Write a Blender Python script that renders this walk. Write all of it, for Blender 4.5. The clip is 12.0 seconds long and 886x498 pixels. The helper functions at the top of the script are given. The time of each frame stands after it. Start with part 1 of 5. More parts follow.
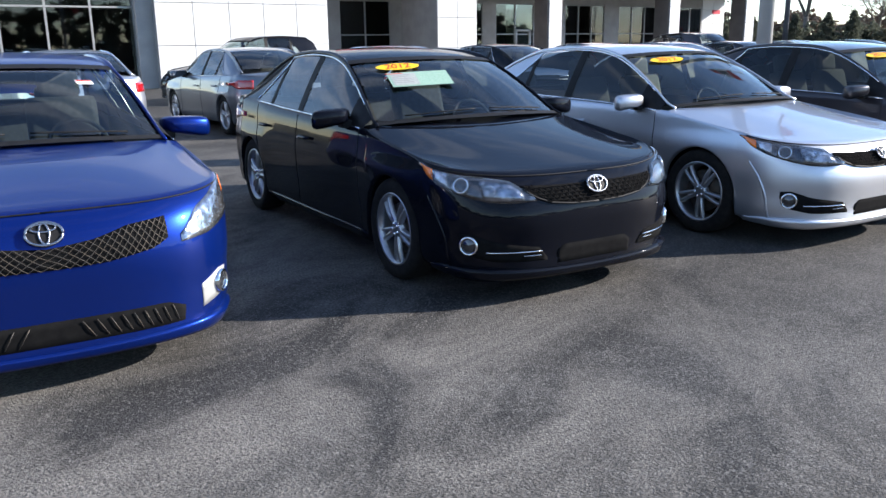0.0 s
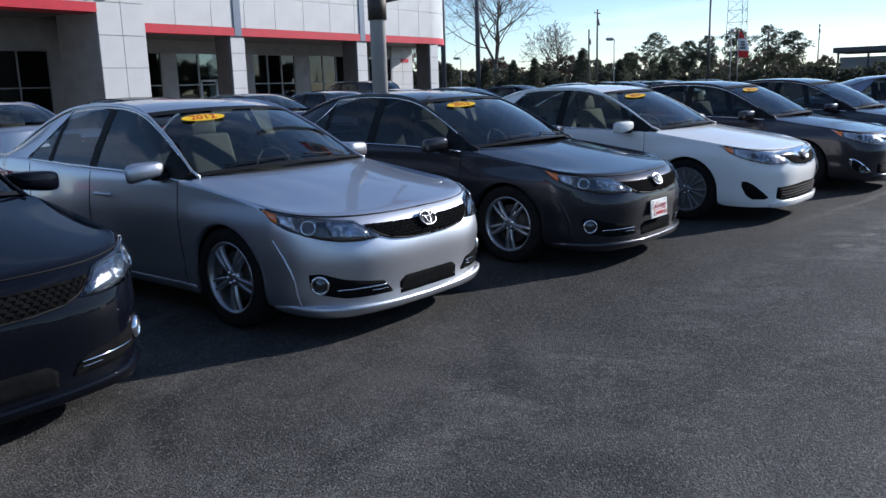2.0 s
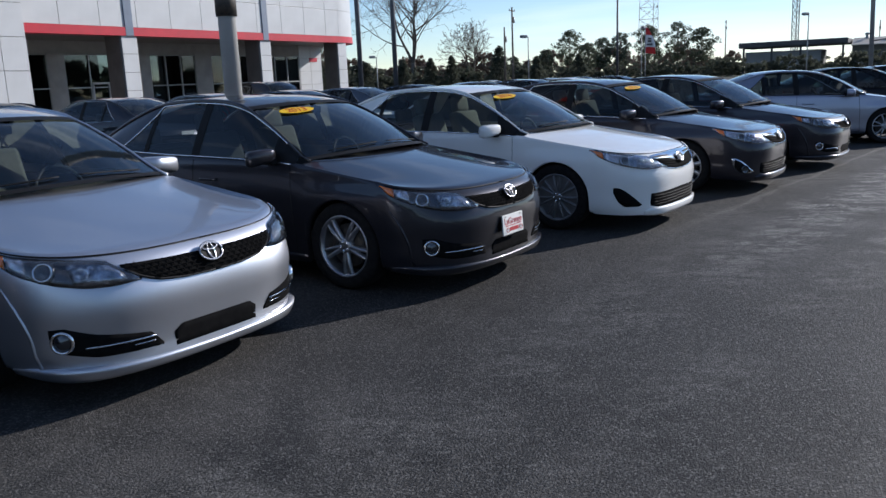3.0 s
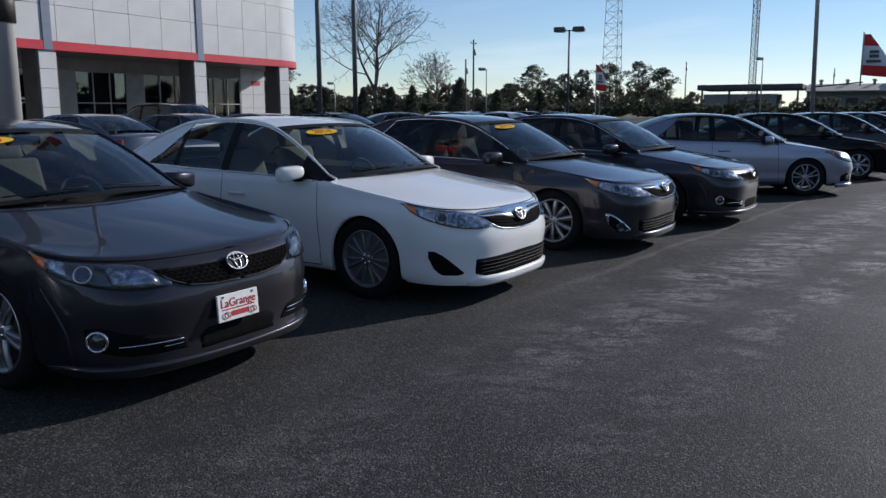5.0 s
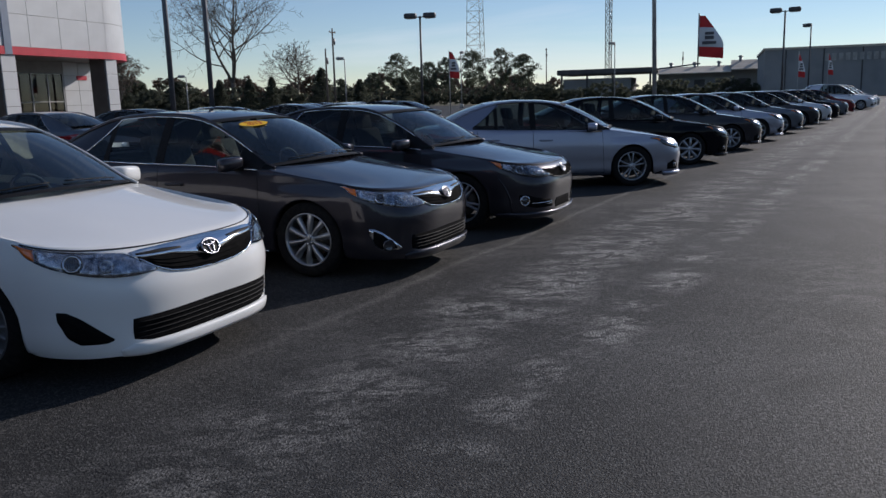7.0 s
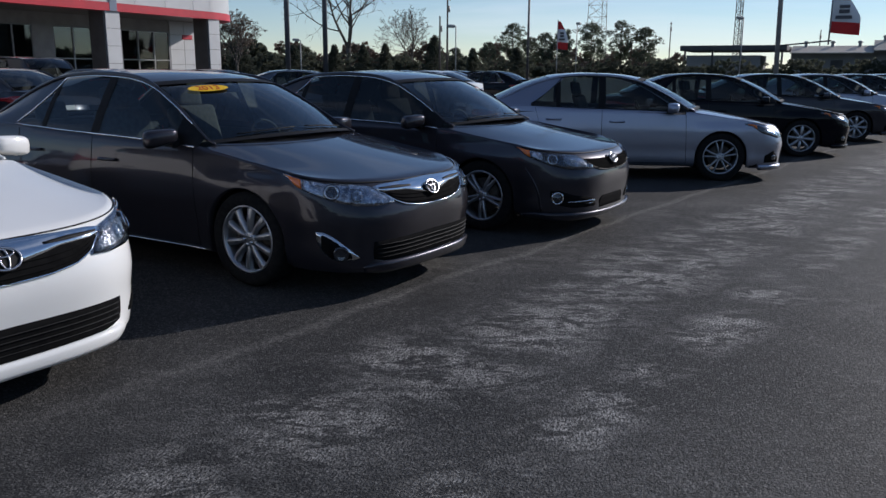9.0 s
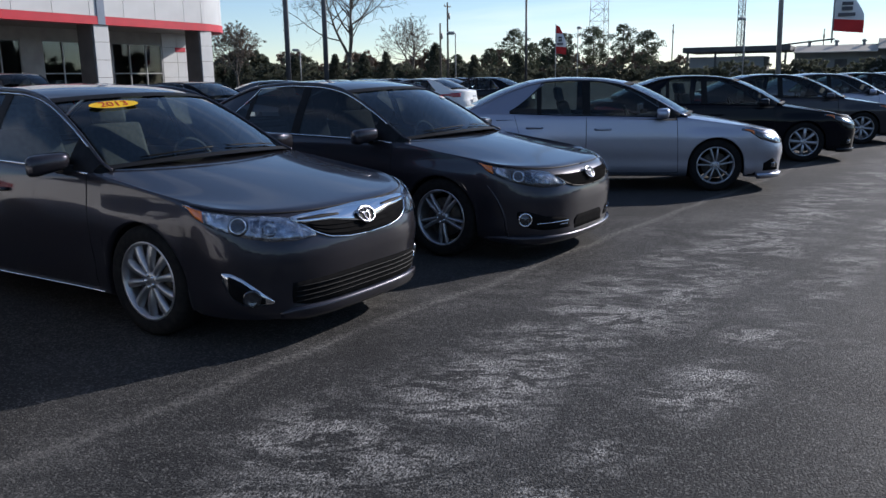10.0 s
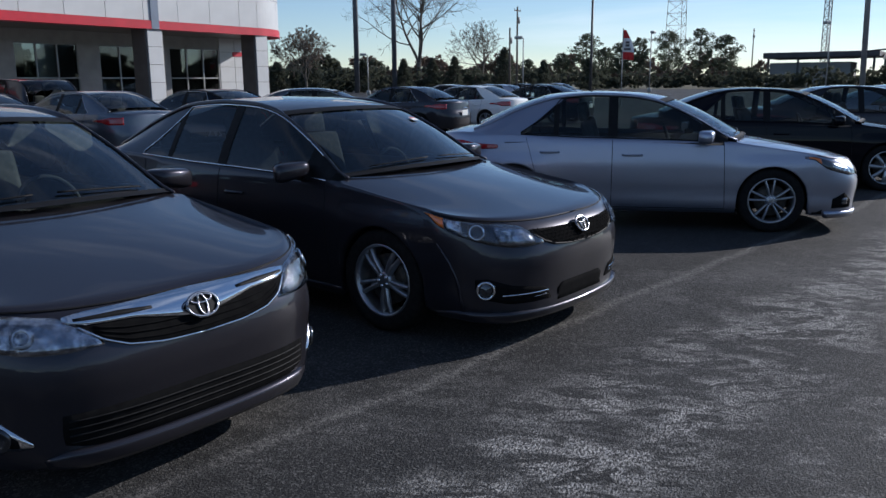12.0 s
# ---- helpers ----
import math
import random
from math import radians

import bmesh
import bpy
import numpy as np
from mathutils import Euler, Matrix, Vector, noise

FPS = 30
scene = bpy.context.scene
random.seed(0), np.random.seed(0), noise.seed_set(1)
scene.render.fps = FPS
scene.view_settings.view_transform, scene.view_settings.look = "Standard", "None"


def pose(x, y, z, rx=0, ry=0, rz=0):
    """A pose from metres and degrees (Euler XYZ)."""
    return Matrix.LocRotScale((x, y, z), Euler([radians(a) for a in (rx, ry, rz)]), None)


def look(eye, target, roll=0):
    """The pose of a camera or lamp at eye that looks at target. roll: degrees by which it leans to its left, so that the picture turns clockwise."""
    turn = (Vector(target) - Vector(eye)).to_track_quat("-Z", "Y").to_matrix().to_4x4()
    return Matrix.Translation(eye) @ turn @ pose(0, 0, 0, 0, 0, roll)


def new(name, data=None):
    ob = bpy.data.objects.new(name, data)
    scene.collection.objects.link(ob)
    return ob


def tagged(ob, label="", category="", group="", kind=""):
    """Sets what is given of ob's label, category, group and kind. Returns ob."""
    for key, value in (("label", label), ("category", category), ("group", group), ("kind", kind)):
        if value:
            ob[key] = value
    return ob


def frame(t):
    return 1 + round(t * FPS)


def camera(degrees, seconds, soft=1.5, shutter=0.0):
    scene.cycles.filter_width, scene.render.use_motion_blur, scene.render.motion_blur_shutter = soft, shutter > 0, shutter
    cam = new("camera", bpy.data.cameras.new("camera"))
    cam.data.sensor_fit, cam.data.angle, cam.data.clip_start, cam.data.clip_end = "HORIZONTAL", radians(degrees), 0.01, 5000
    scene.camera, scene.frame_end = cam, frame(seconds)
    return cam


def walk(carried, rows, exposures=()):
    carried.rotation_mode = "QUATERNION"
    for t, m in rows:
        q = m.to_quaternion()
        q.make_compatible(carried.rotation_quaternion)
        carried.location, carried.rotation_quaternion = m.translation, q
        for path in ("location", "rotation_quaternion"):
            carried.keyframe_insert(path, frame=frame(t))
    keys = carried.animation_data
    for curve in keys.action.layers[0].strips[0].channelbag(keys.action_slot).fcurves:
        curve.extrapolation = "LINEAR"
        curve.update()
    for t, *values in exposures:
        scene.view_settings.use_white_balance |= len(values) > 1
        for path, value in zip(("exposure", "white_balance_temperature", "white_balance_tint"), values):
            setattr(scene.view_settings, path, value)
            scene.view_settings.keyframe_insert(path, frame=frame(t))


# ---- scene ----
cam = camera(57.6, 12.0)
PATH = [
    (0, (0.17, 0.434, 1.494), (1.275, 2.026, 1.0), -0.7),
    (0.5, (0.578, 0.503, 1.509), (1.903, 1.937, 1.071), -0.8),
    (1, (1.112, 0.402, 1.535), (2.59, 1.695, 1.157), -2.0),
    (1.5, (1.643, 0.432, 1.528), (3.228, 1.594, 1.154), -1.1),
    (2, (2.145, 0.365, 1.507), (3.731, 1.517, 1.111), -1.7),
    (2.5, (2.686, 0.317, 1.513), (4.283, 1.443, 1.09), -2.0),
    (2.9, (3.146, 0.254, 1.516), (4.809, 1.285, 1.105), -2.4),
    (3, (3.243, 0.234, 1.515), (4.927, 1.233, 1.109), -2.4),
    (3.2, (3.458, 0.185, 1.511), (5.173, 1.139, 1.124), -2.4),
    (4.8, (5.135, -0.246, 1.521), (6.868, 0.691, 1.18), 0.0),
    (5, (5.354, -0.243, 1.516), (7.095, 0.682, 1.178), -0.1),
    (5.5, (5.894, -0.348, 1.509), (7.678, 0.495, 1.184), -1.1),
    (6, (6.416, -0.448, 1.517), (8.248, 0.274, 1.169), -1.1),
    (6.5, (6.906, -0.5, 1.529), (8.773, 0.121, 1.169), -0.8),
    (7, (7.442, -0.602, 1.517), (9.299, 0.044, 1.15), -1.6),
    (7.2, (7.636, -0.607, 1.511), (9.488, 0.044, 1.129), -1.3),
    (8.8, (9.195, -0.872, 1.48), (10.943, 0.004, 1.062), 0.6),
    (9, (9.396, -0.871, 1.479), (11.136, 0.016, 1.046), 0.4),
    (9.5, (9.881, -0.886, 1.513), (11.6, 0.035, 1.069), -0.2),
    (10, (10.351, -0.861, 1.478), (12.086, 0.043, 1.062), -0.8),
    (10.5, (10.842, -0.868, 1.487), (12.584, 0.027, 1.085), -1.4),
    (11, (11.357, -0.825, 1.507), (13.111, 0.038, 1.082), -0.9),
    (11.5, (11.768, -0.783, 1.57), (13.521, 0.076, 1.138), -0.5),
    (12, (12.226, -0.8, 1.569), (13.877, 0.254, 1.165), -0.5),
]
walk(cam, [(t, look(eye, target, roll)) for t, eye, target, roll in PATH],
     [(0, 1.72, 6550, 12), (0.5, 1.53, 6200, 12), (1.0, 1.14, 6050, 12), (2.0, 0.58, 6100, 12), (3.0, 0.42, 6200, 13), (5.0, 0.07, 6250, 14), (6.4, 0.06, 6400, 15), (7.0, -0.14, 6450, 15),
      (9.0, -0.04, 6300, 14), (9.5, 0.36, 6350, 14), (11.4, 0.46, 6350, 13), (12.0, 0.2, 6150, 13)])

# ---- light ----
SUN_EL, SUN_AZ = 24.0, -27.0        # the sun stands low beyond the row, a little to the lane's side
sun_dir = Vector((math.cos(radians(SUN_EL)) * math.cos(radians(SUN_AZ)),
                  math.cos(radians(SUN_EL)) * math.sin(radians(SUN_AZ)), math.sin(radians(SUN_EL))))
world = bpy.data.worlds.new("sky")
scene.world = world
world.use_nodes = True
sky = world.node_tree.nodes.new("ShaderNodeTexSky")
sky.sky_type = "NISHITA"
sky.sun_disc = False
sky.sun_elevation = radians(SUN_EL)
sky.sun_rotation = radians(90 - SUN_AZ)
sky.altitude = 1200
sky.air_density, sky.dust_density, sky.ozone_density = 1.0, 0.0, 2.8
backg = world.node_tree.nodes["Background"]
backg.inputs["Strength"].default_value = 0.097


def thin_clouds():
    """Faint streaks of high cloud over the clear sky."""
    nt = world.node_tree
    tc = nt.nodes.new("ShaderNodeTexCoord")
    mp = nt.nodes.new("ShaderNodeMapping")
    mp.inputs["Scale"].default_value, mp.inputs["Rotation"].default_value = (1.2, 1.2, 9.0), (radians(4), 0, 0)
    nz = nt.nodes.new("ShaderNodeTexNoise")
    nz.inputs["Scale"].default_value, nz.inputs["Detail"].default_value, nz.inputs["Roughness"].default_value = 1.6, 7.0, 0.6
    nz.inputs["Distortion"].default_value = 0.5
    mr = nt.nodes.new("ShaderNodeMapRange")
    mr.inputs["From Min"].default_value, mr.inputs["From Max"].default_value, mr.inputs["To Max"].default_value = 0.50, 0.74, 0.30
    mx = nt.nodes.new("ShaderNodeMix")
    mx.data_type = "RGBA"
    mx.inputs["B"].default_value = (9.5, 10.0, 10.6, 1)
    nt.links.new(tc.outputs["Generated"], mp.inputs["Vector"])
    nt.links.new(mp.outputs["Vector"], nz.inputs["Vector"])
    nt.links.new(nz.outputs["Fac"], mr.inputs["Value"])
    nt.links.new(mr.outputs["Result"], mx.inputs["Factor"])
    nt.links.new(sky.outputs["Color"], mx.inputs["A"])
    nt.links.new(mx.outputs["Result"], backg.inputs["Color"])


thin_clouds()
sun = new("sun", bpy.data.lights.new("sun", "SUN"))
sun.data.energy, sun.data.angle, sun.data.color = 4.0, radians(0.6), (1.0, 0.95, 0.89)
sun.matrix_world = look(sun_dir * 60, (0, 0, 0))

# ---- materials ----
MATS = {}


def nodes_of(name):
    m = bpy.data.materials.new(name)
    m.use_nodes = True
    nt = m.node_tree
    return m, nt, nt.nodes["Principled BSDF"]


def noise_mix(nt, p, a, b, scale, detail=6.0, lo=0.35, hi=0.65, stretch=(1, 1, 1), old=None):
    """Base colour that drifts from a to b by noise; returns the mix node."""
    tc = nt.nodes.new("ShaderNodeTexCoord")
    mp = nt.nodes.new("ShaderNodeMapping")
    mp.inputs["Scale"].default_value = stretch
    nz = nt.nodes.new("ShaderNodeTexNoise")
    nz.inputs["Scale"].default_value, nz.inputs["Detail"].default_value = scale, detail
    mr = nt.nodes.new("ShaderNodeMapRange")
    mr.inputs["From Min"].default_value, mr.inputs["From Max"].default_value = lo, hi
    mx = nt.nodes.new("ShaderNodeMix")
    mx.data_type = "RGBA"
    nt.links.new(tc.outputs["Object"], mp.inputs["Vector"])
    nt.links.new(mp.outputs["Vector"], nz.inputs["Vector"])
    nt.links.new(nz.outputs["Fac"], mr.inputs["Value"])
    nt.links.new(mr.outputs["Result"], mx.inputs["Factor"])
    if old is None:
        mx.inputs["A"].default_value = (*a, 1)
    else:
        nt.links.new(old.outputs["Result"], mx.inputs["A"])
    mx.inputs["B"].default_value = (*b, 1)
    if p is not None:
        nt.links.new(mx.outputs["Result"], p.inputs["Base Color"])
    return mx, nz, mr


def bump(nt, p, scale, strength, dist=0.01, detail=4.0):
    tc = nt.nodes.new("ShaderNodeTexCoord")
    nz = nt.nodes.new("ShaderNodeTexNoise")
    nz.inputs["Scale"].default_value, nz.inputs["Detail"].default_value = scale, detail
    bp = nt.nodes.new("ShaderNodeBump")
    bp.inputs["Strength"].default_value, bp.inputs["Distance"].default_value = strength, dist
    nt.links.new(tc.outputs["Object"], nz.inputs["Vector"])
    nt.links.new(nz.outputs["Fac"], bp.inputs["Height"])
    nt.links.new(bp.outputs["Normal"], p.inputs["Normal"])
    return nz


def surface(name, a, b=None, scale=8.0, rough=0.6, metal=0.0, coat=0.0, relief=0.0, relief_scale=60.0, spec=0.5):
    if name in MATS:
        return MATS[name]
    m, nt, p = nodes_of(name)
    p.inputs["Roughness"].default_value, p.inputs["Metallic"].default_value = rough, metal
    p.inputs["Coat Weight"].default_value, p.inputs["Coat Roughness"].default_value = coat, 0.03
    p.inputs["Specular IOR Level"].default_value = spec
    if b is None:
        p.inputs["Base Color"].default_value = (*a, 1)
    else:
        noise_mix(nt, p, a, b, scale)
    if relief:
        bump(nt, p, relief_scale, relief)
    MATS[name] = m
    return m


def car_paint(name, a, metal=0.6, rough=0.35, flake=0.25, dust=0.06, coat=1.0, sheen=0.12):
    """Clear-coated paint with fine flakes and a thin, uneven film of dust."""
    m, nt, p = nodes_of(name)
    b = tuple(min(1, c * (1 + flake)) for c in a)
    mx, nz, mr = noise_mix(nt, p, a, b, 900.0, 2.0)
    grey = nt.nodes.new("ShaderNodeMix")
    grey.data_type = "RGBA"
    tc = nt.nodes.new("ShaderNodeTexCoord")
    n2 = nt.nodes.new("ShaderNodeTexNoise")
    n2.inputs["Scale"].default_value, n2.inputs["Detail"].default_value = 3.0, 8.0
    r2 = nt.nodes.new("ShaderNodeMapRange")
    r2.inputs["From Min"].default_value, r2.inputs["From Max"].default_value = 0.35, 0.8
    r2.inputs["To Max"].default_value = dust
    nt.links.new(tc.outputs["Object"], n2.inputs["Vector"])
    nt.links.new(n2.outputs["Fac"], r2.inputs["Value"])
    nt.links.new(r2.outputs["Result"], grey.inputs["Factor"])
    nt.links.new(mx.outputs["Result"], grey.inputs["A"])
    grey.inputs["B"].default_value = (0.42, 0.38, 0.33, 1)
    nt.links.new(grey.outputs["Result"], p.inputs["Base Color"])
    p.inputs["Metallic"].default_value, p.inputs["Roughness"].default_value = metal, rough
    p.inputs["Specular IOR Level"].default_value = sheen
    p.inputs["Coat IOR"].default_value = 1.37
    p.inputs["Coat Weight"].default_value, p.inputs["Coat Roughness"].default_value = coat, 0.03
    MATS[name] = m
    return m


def tinted_glass(name, tint, gloss=1.0, ior=1.52):
    """A single pane: clear body with a Fresnel gloss on it."""
    m = bpy.data.materials.new(name)
    m.use_nodes = True
    nt = m.node_tree
    nt.nodes.clear()
    out = nt.nodes.new("ShaderNodeOutputMaterial")
    tr = nt.nodes.new("ShaderNodeBsdfTransparent")
    tr.inputs["Color"].default_value = (*tint, 1)
    gl = nt.nodes.new("ShaderNodeBsdfGlossy")
    gl.inputs["Roughness"].default_value = 0.02
    gl.inputs["Color"].default_value = (gloss, gloss, gloss, 1)
    fr = nt.nodes.new("ShaderNodeFresnel")
    fr.inputs["IOR"].default_value = ior
    mx = nt.nodes.new("ShaderNodeMixShader")
    nt.links.new(fr.outputs["Fac"], mx.inputs["Fac"])
    nt.links.new(tr.outputs["BSDF"], mx.inputs[1])
    nt.links.new(gl.outputs["BSDF"], mx.inputs[2])
    nt.links.new(mx.outputs["Shader"], out.inputs["Surface"])
    MATS[name] = m
    return m


def asphalt_material():
    m, nt, p = nodes_of("asphalt")
    tc = nt.nodes.new("ShaderNodeTexCoord")

    def nz(scale, detail, stretch=(1, 1, 1), turn=0.0, rough=0.5):
        mp = nt.nodes.new("ShaderNodeMapping")
        mp.vector_type = "TEXTURE"
        mp.inputs["Scale"].default_value = [1 / k for k in stretch]
        mp.inputs["Rotation"].default_value = (0, 0, radians(turn))
        n = nt.nodes.new("ShaderNodeTexNoise")
        n.inputs["Scale"].default_value, n.inputs["Detail"].default_value, n.inputs["Roughness"].default_value = scale, detail, rough
        nt.links.new(tc.outputs["Object"], mp.inputs["Vector"])
        nt.links.new(mp.outputs["Vector"], n.inputs["Vector"])
        return n

    def ramp(n, lo, hi, top=1.0):
        r = nt.nodes.new("ShaderNodeMapRange")
        r.inputs["From Min"].default_value, r.inputs["From Max"].default_value, r.inputs["To Max"].default_value = lo, hi, top
        nt.links.new(n.outputs[0], r.inputs["Value"])
        return r

    def mul(a, b):
        k = nt.nodes.new("ShaderNodeMath")
        k.operation = "MULTIPLY"
        nt.links.new(a.outputs[0], k.inputs[0])
        nt.links.new(b.outputs[0], k.inputs[1])
        return k

    def mix(fac, a, b):
        k = nt.nodes.new("ShaderNodeMix")
        k.data_type = "RGBA"
        nt.links.new(fac.outputs[0], k.inputs["Factor"])
        if isinstance(a, tuple):
            k.inputs["A"].default_value = (*a, 1)
        else:
            nt.links.new(a.outputs["Result"], k.inputs["A"])
        k.inputs["B"].default_value = (*b, 1)
        return k

    patches = ramp(nz(0.35, 5), 0.38, 0.66)
    c = mix(patches, (0.019, 0.0187, 0.0186), (0.038, 0.0372, 0.0366))
    chips = nt.nodes.new("ShaderNodeTexVoronoi")          # single stones in the tar, each of its own shade
    chips.inputs["Scale"].default_value = 105.0
    nt.links.new(tc.outputs["Object"], chips.inputs["Vector"])
    tone = nt.nodes.new("ShaderNodeSeparateColor")
    nt.links.new(chips.outputs["Color"], tone.inputs[0])
    stones = ramp(tone, 0.70, 1.0, 0.9)
    c = mix(stones, c, (0.125, 0.121, 0.114))
    pits = ramp(nz(120.0, 2), 0.60, 0.68, 0.8)
    c = mix(pits, c, (0.008, 0.008, 0.009))
    grain = ramp(nz(46.0, 4, (1, 2.2, 1), 14, 0.78), 0.47, 0.56)
    sep = nt.nodes.new("ShaderNodeSeparateXYZ")
    nt.links.new(tc.outputs["Object"], sep.inputs[0])
    lane = nt.nodes.new("ShaderNodeMapRange")          # the lane is scuffed hardest beyond the middle of the row
    lane.inputs["From Min"].default_value, lane.inputs["From Max"].default_value = 9.0, 13.5
    lane.inputs["To Min"].default_value = 0.16
    nt.links.new(sep.outputs["X"], lane.inputs["Value"])
    def math_node(op, *args):
        k = nt.nodes.new("ShaderNodeMath")
        k.operation = op
        for i, a in enumerate(args):
            if isinstance(a, (int, float)):
                k.inputs[i].default_value = a
            else:
                nt.links.new(a.outputs[0], k.inputs[i])
        return k

    # two wheel tracks run down the lane, the inner one wide, the outer one narrow
    along = nt.nodes.new("ShaderNodeMath")
    along.operation = "MULTIPLY"
    nt.links.new(sep.outputs["X"], along.inputs[0])
    along.inputs[1].default_value = 0.19
    across = nt.nodes.new("ShaderNodeMath")
    nt.links.new(along.outputs[0], across.inputs[0])
    nt.links.new(sep.outputs["Y"], across.inputs[1])
    across = math_node("MULTIPLY_ADD", nz(0.9, 4), 0.5, across)
    inner = ramp(math_node("ABSOLUTE", math_node("SUBTRACT", across, 3.62)), 0.66, 0.20)
    outer = ramp(math_node("ABSOLUTE", math_node("SUBTRACT", across, 2.70)), 0.28, 0.06)
    tracks = math_node("MAXIMUM", inner, outer)
    fields = mul(math_node("MAXIMUM", tracks, ramp(nz(0.45, 3), 0.45, 0.62, 0.22)), lane)
    brush = nz(4.2, 9, (0.8, 1.9, 1), -58, 0.72)
    brush.inputs["Distortion"].default_value = 0.9
    veins = ramp(math_node("ABSOLUTE", math_node("SUBTRACT", brush, 0.5)), 0.034, 0.006)
    streaks = mul(mul(math_node("MAXIMUM", ramp(brush, 0.492, 0.538, 0.95), veins), grain), fields)
    streaks = mul(mul(streaks, ramp(nz(11.0, 4, rough=0.7), 0.34, 0.52)), ramp(nz(1.7, 4, (1.2, 0.7, 1), -10, 0.6), 0.42, 0.56))
    c = mix(streaks, c, (0.56, 0.54, 0.505))
    drag = nz(3.4, 9, (1.9, 0.6, 1), 6, 0.74)
    drag.inputs["Distortion"].default_value = 0.15
    scuffs = mul(mul(ramp(drag, 0.545, 0.62, 0.75), grain), fields)
    c = mix(scuffs, c, (0.25, 0.243, 0.232))
    broad = mul(ramp(nz(0.75, 6, (0.6, 1.3, 1), 5, 0.6), 0.52, 0.72, 0.28), ramp(nz(70.0, 3, rough=0.7), 0.42, 0.6))
    c = mix(broad, c, (0.17, 0.167, 0.16))
    worn = mul(ramp(nz(0.30, 4), 0.52, 0.70, 0.6), ramp(nz(46.0, 3, rough=0.7), 0.46, 0.60))
    c = mix(worn, c, (0.19, 0.185, 0.178))
    run = nt.nodes.new("ShaderNodeMath")          # a pale joint that runs along the row
    run.operation = "MULTIPLY_ADD"
    nt.links.new(sep.outputs["X"], run.inputs[0])
    run.inputs[1].default_value, run.inputs[2].default_value = 0.165, -4.08
    off = nt.nodes.new("ShaderNodeMath")
    nt.links.new(run.outputs[0], off.inputs[0])
    nt.links.new(sep.outputs["Y"], off.inputs[1])
    wob = nt.nodes.new("ShaderNodeMath")
    wob.operation = "MULTIPLY_ADD"
    nt.links.new(nz(0.8, 4).outputs["Fac"], wob.inputs[0])
    wob.inputs[1].default_value = 0.35
    nt.links.new(off.outputs[0], wob.inputs[2])
    gap = nt.nodes.new("ShaderNodeMath")
    gap.operation = "SUBTRACT"
    nt.links.new(wob.outputs[0], gap.inputs[0])
    gap.inputs[1].default_value = 0.175
    far = nt.nodes.new("ShaderNodeMath")
    far.operation = "ABSOLUTE"
    nt.links.new(gap.outputs[0], far.inputs[0])
    near = nt.nodes.new("ShaderNodeMapRange")
    near.inputs["From Min"].default_value, near.inputs["From Max"].default_value = 0.075, 0.015
    nt.links.new(far.outputs[0], near.inputs["Value"])
    begin = nt.nodes.new("ShaderNodeMapRange")
    begin.inputs["From Min"].default_value, begin.inputs["From Max"].default_value = 10.5, 14.0
    nt.links.new(sep.outputs["X"], begin.inputs["Value"])
    near = mul(near, begin)
    joint = mul(near, ramp(nz(30.0, 4, rough=0.8), 0.44, 0.60, 0.8))
    c = mix(joint, c, (0.22, 0.21, 0.195))
    oil = ramp(nz(0.9, 6), 0.60, 0.74, 0.7)
    c = mix(oil, c, (0.019, 0.0185, 0.0185))
    # pale swirls at the row's near end, with backscattered sunlight put into the colour
    edge = nt.nodes.new("ShaderNodeMath")
    edge.operation = "MULTIPLY_ADD"
    nt.links.new(nz(0.5, 5).outputs["Fac"], edge.inputs[0])
    edge.inputs[1].default_value = 3.0
    nt.links.new(sep.outputs["X"], edge.inputs[2])
    backscatter = nt.nodes.new("ShaderNodeMapRange")
    backscatter.inputs["From Min"].default_value, backscatter.inputs["From Max"].default_value, backscatter.inputs["To Max"].default_value = 9.0, 3.0, 0.72
    nt.links.new(edge.outputs[0], backscatter.inputs["Value"])
    swirl = nz(1.0, 8, (0.75, 1.25, 1), 28, 0.68)
    swirl.inputs["Distortion"].default_value = 0.8
    backscatter = mul(backscatter, ramp(swirl, 0.40, 0.62))
    c = mix(mul(backscatter, ramp(nz(60.0, 3, rough=0.7), 0.32, 0.60)), c, (0.25, 0.232, 0.208))
    nt.links.new(c.outputs["Result"], p.inputs["Base Color"])
    p.inputs["Roughness"].default_value = 0.72
    p.inputs["Specular IOR Level"].default_value = 0.18
    bp = nt.nodes.new("ShaderNodeBump")
    bp.inputs["Strength"].default_value, bp.inputs["Distance"].default_value = 0.9, 0.008
    nt.links.new(nz(95.0, 4).outputs["Fac"], bp.inputs["Height"])
    nt.links.new(bp.outputs["Normal"], p.inputs["Normal"])
    return m


ASPHALT = asphalt_material()
GRASS = surface("dry_grass", (0.07, 0.075, 0.03), (0.16, 0.13, 0.07), 0.6, 0.9)
PANEL = surface("white_metal_panel", (0.58, 0.58, 0.575), (0.52, 0.52, 0.515), 0.8, 0.38)
STUCCO = surface("grey_stucco", (0.33, 0.32, 0.31), (0.27, 0.262, 0.255), 1.5, 0.85, relief=0.2)
BRONZE = surface("dark_bronze_cladding", (0.105, 0.092, 0.084), (0.14, 0.124, 0.114), 1.5, 0.6)
REDBAND = surface("red_enamel", (0.55, 0.012, 0.03), (0.47, 0.01, 0.025), 2.0, 0.4)
STRIPE = surface("slate_blue_metal", (0.16, 0.20, 0.27), (0.13, 0.165, 0.22), 2.0, 0.45)
MULLION = surface("pale_aluminium", (0.30, 0.30, 0.295), (0.25, 0.25, 0.245), 6.0, 0.45, 0.4)
SIGNGREY = surface("dark_sign_letters", (0.07, 0.07, 0.075), None, rough=0.4)
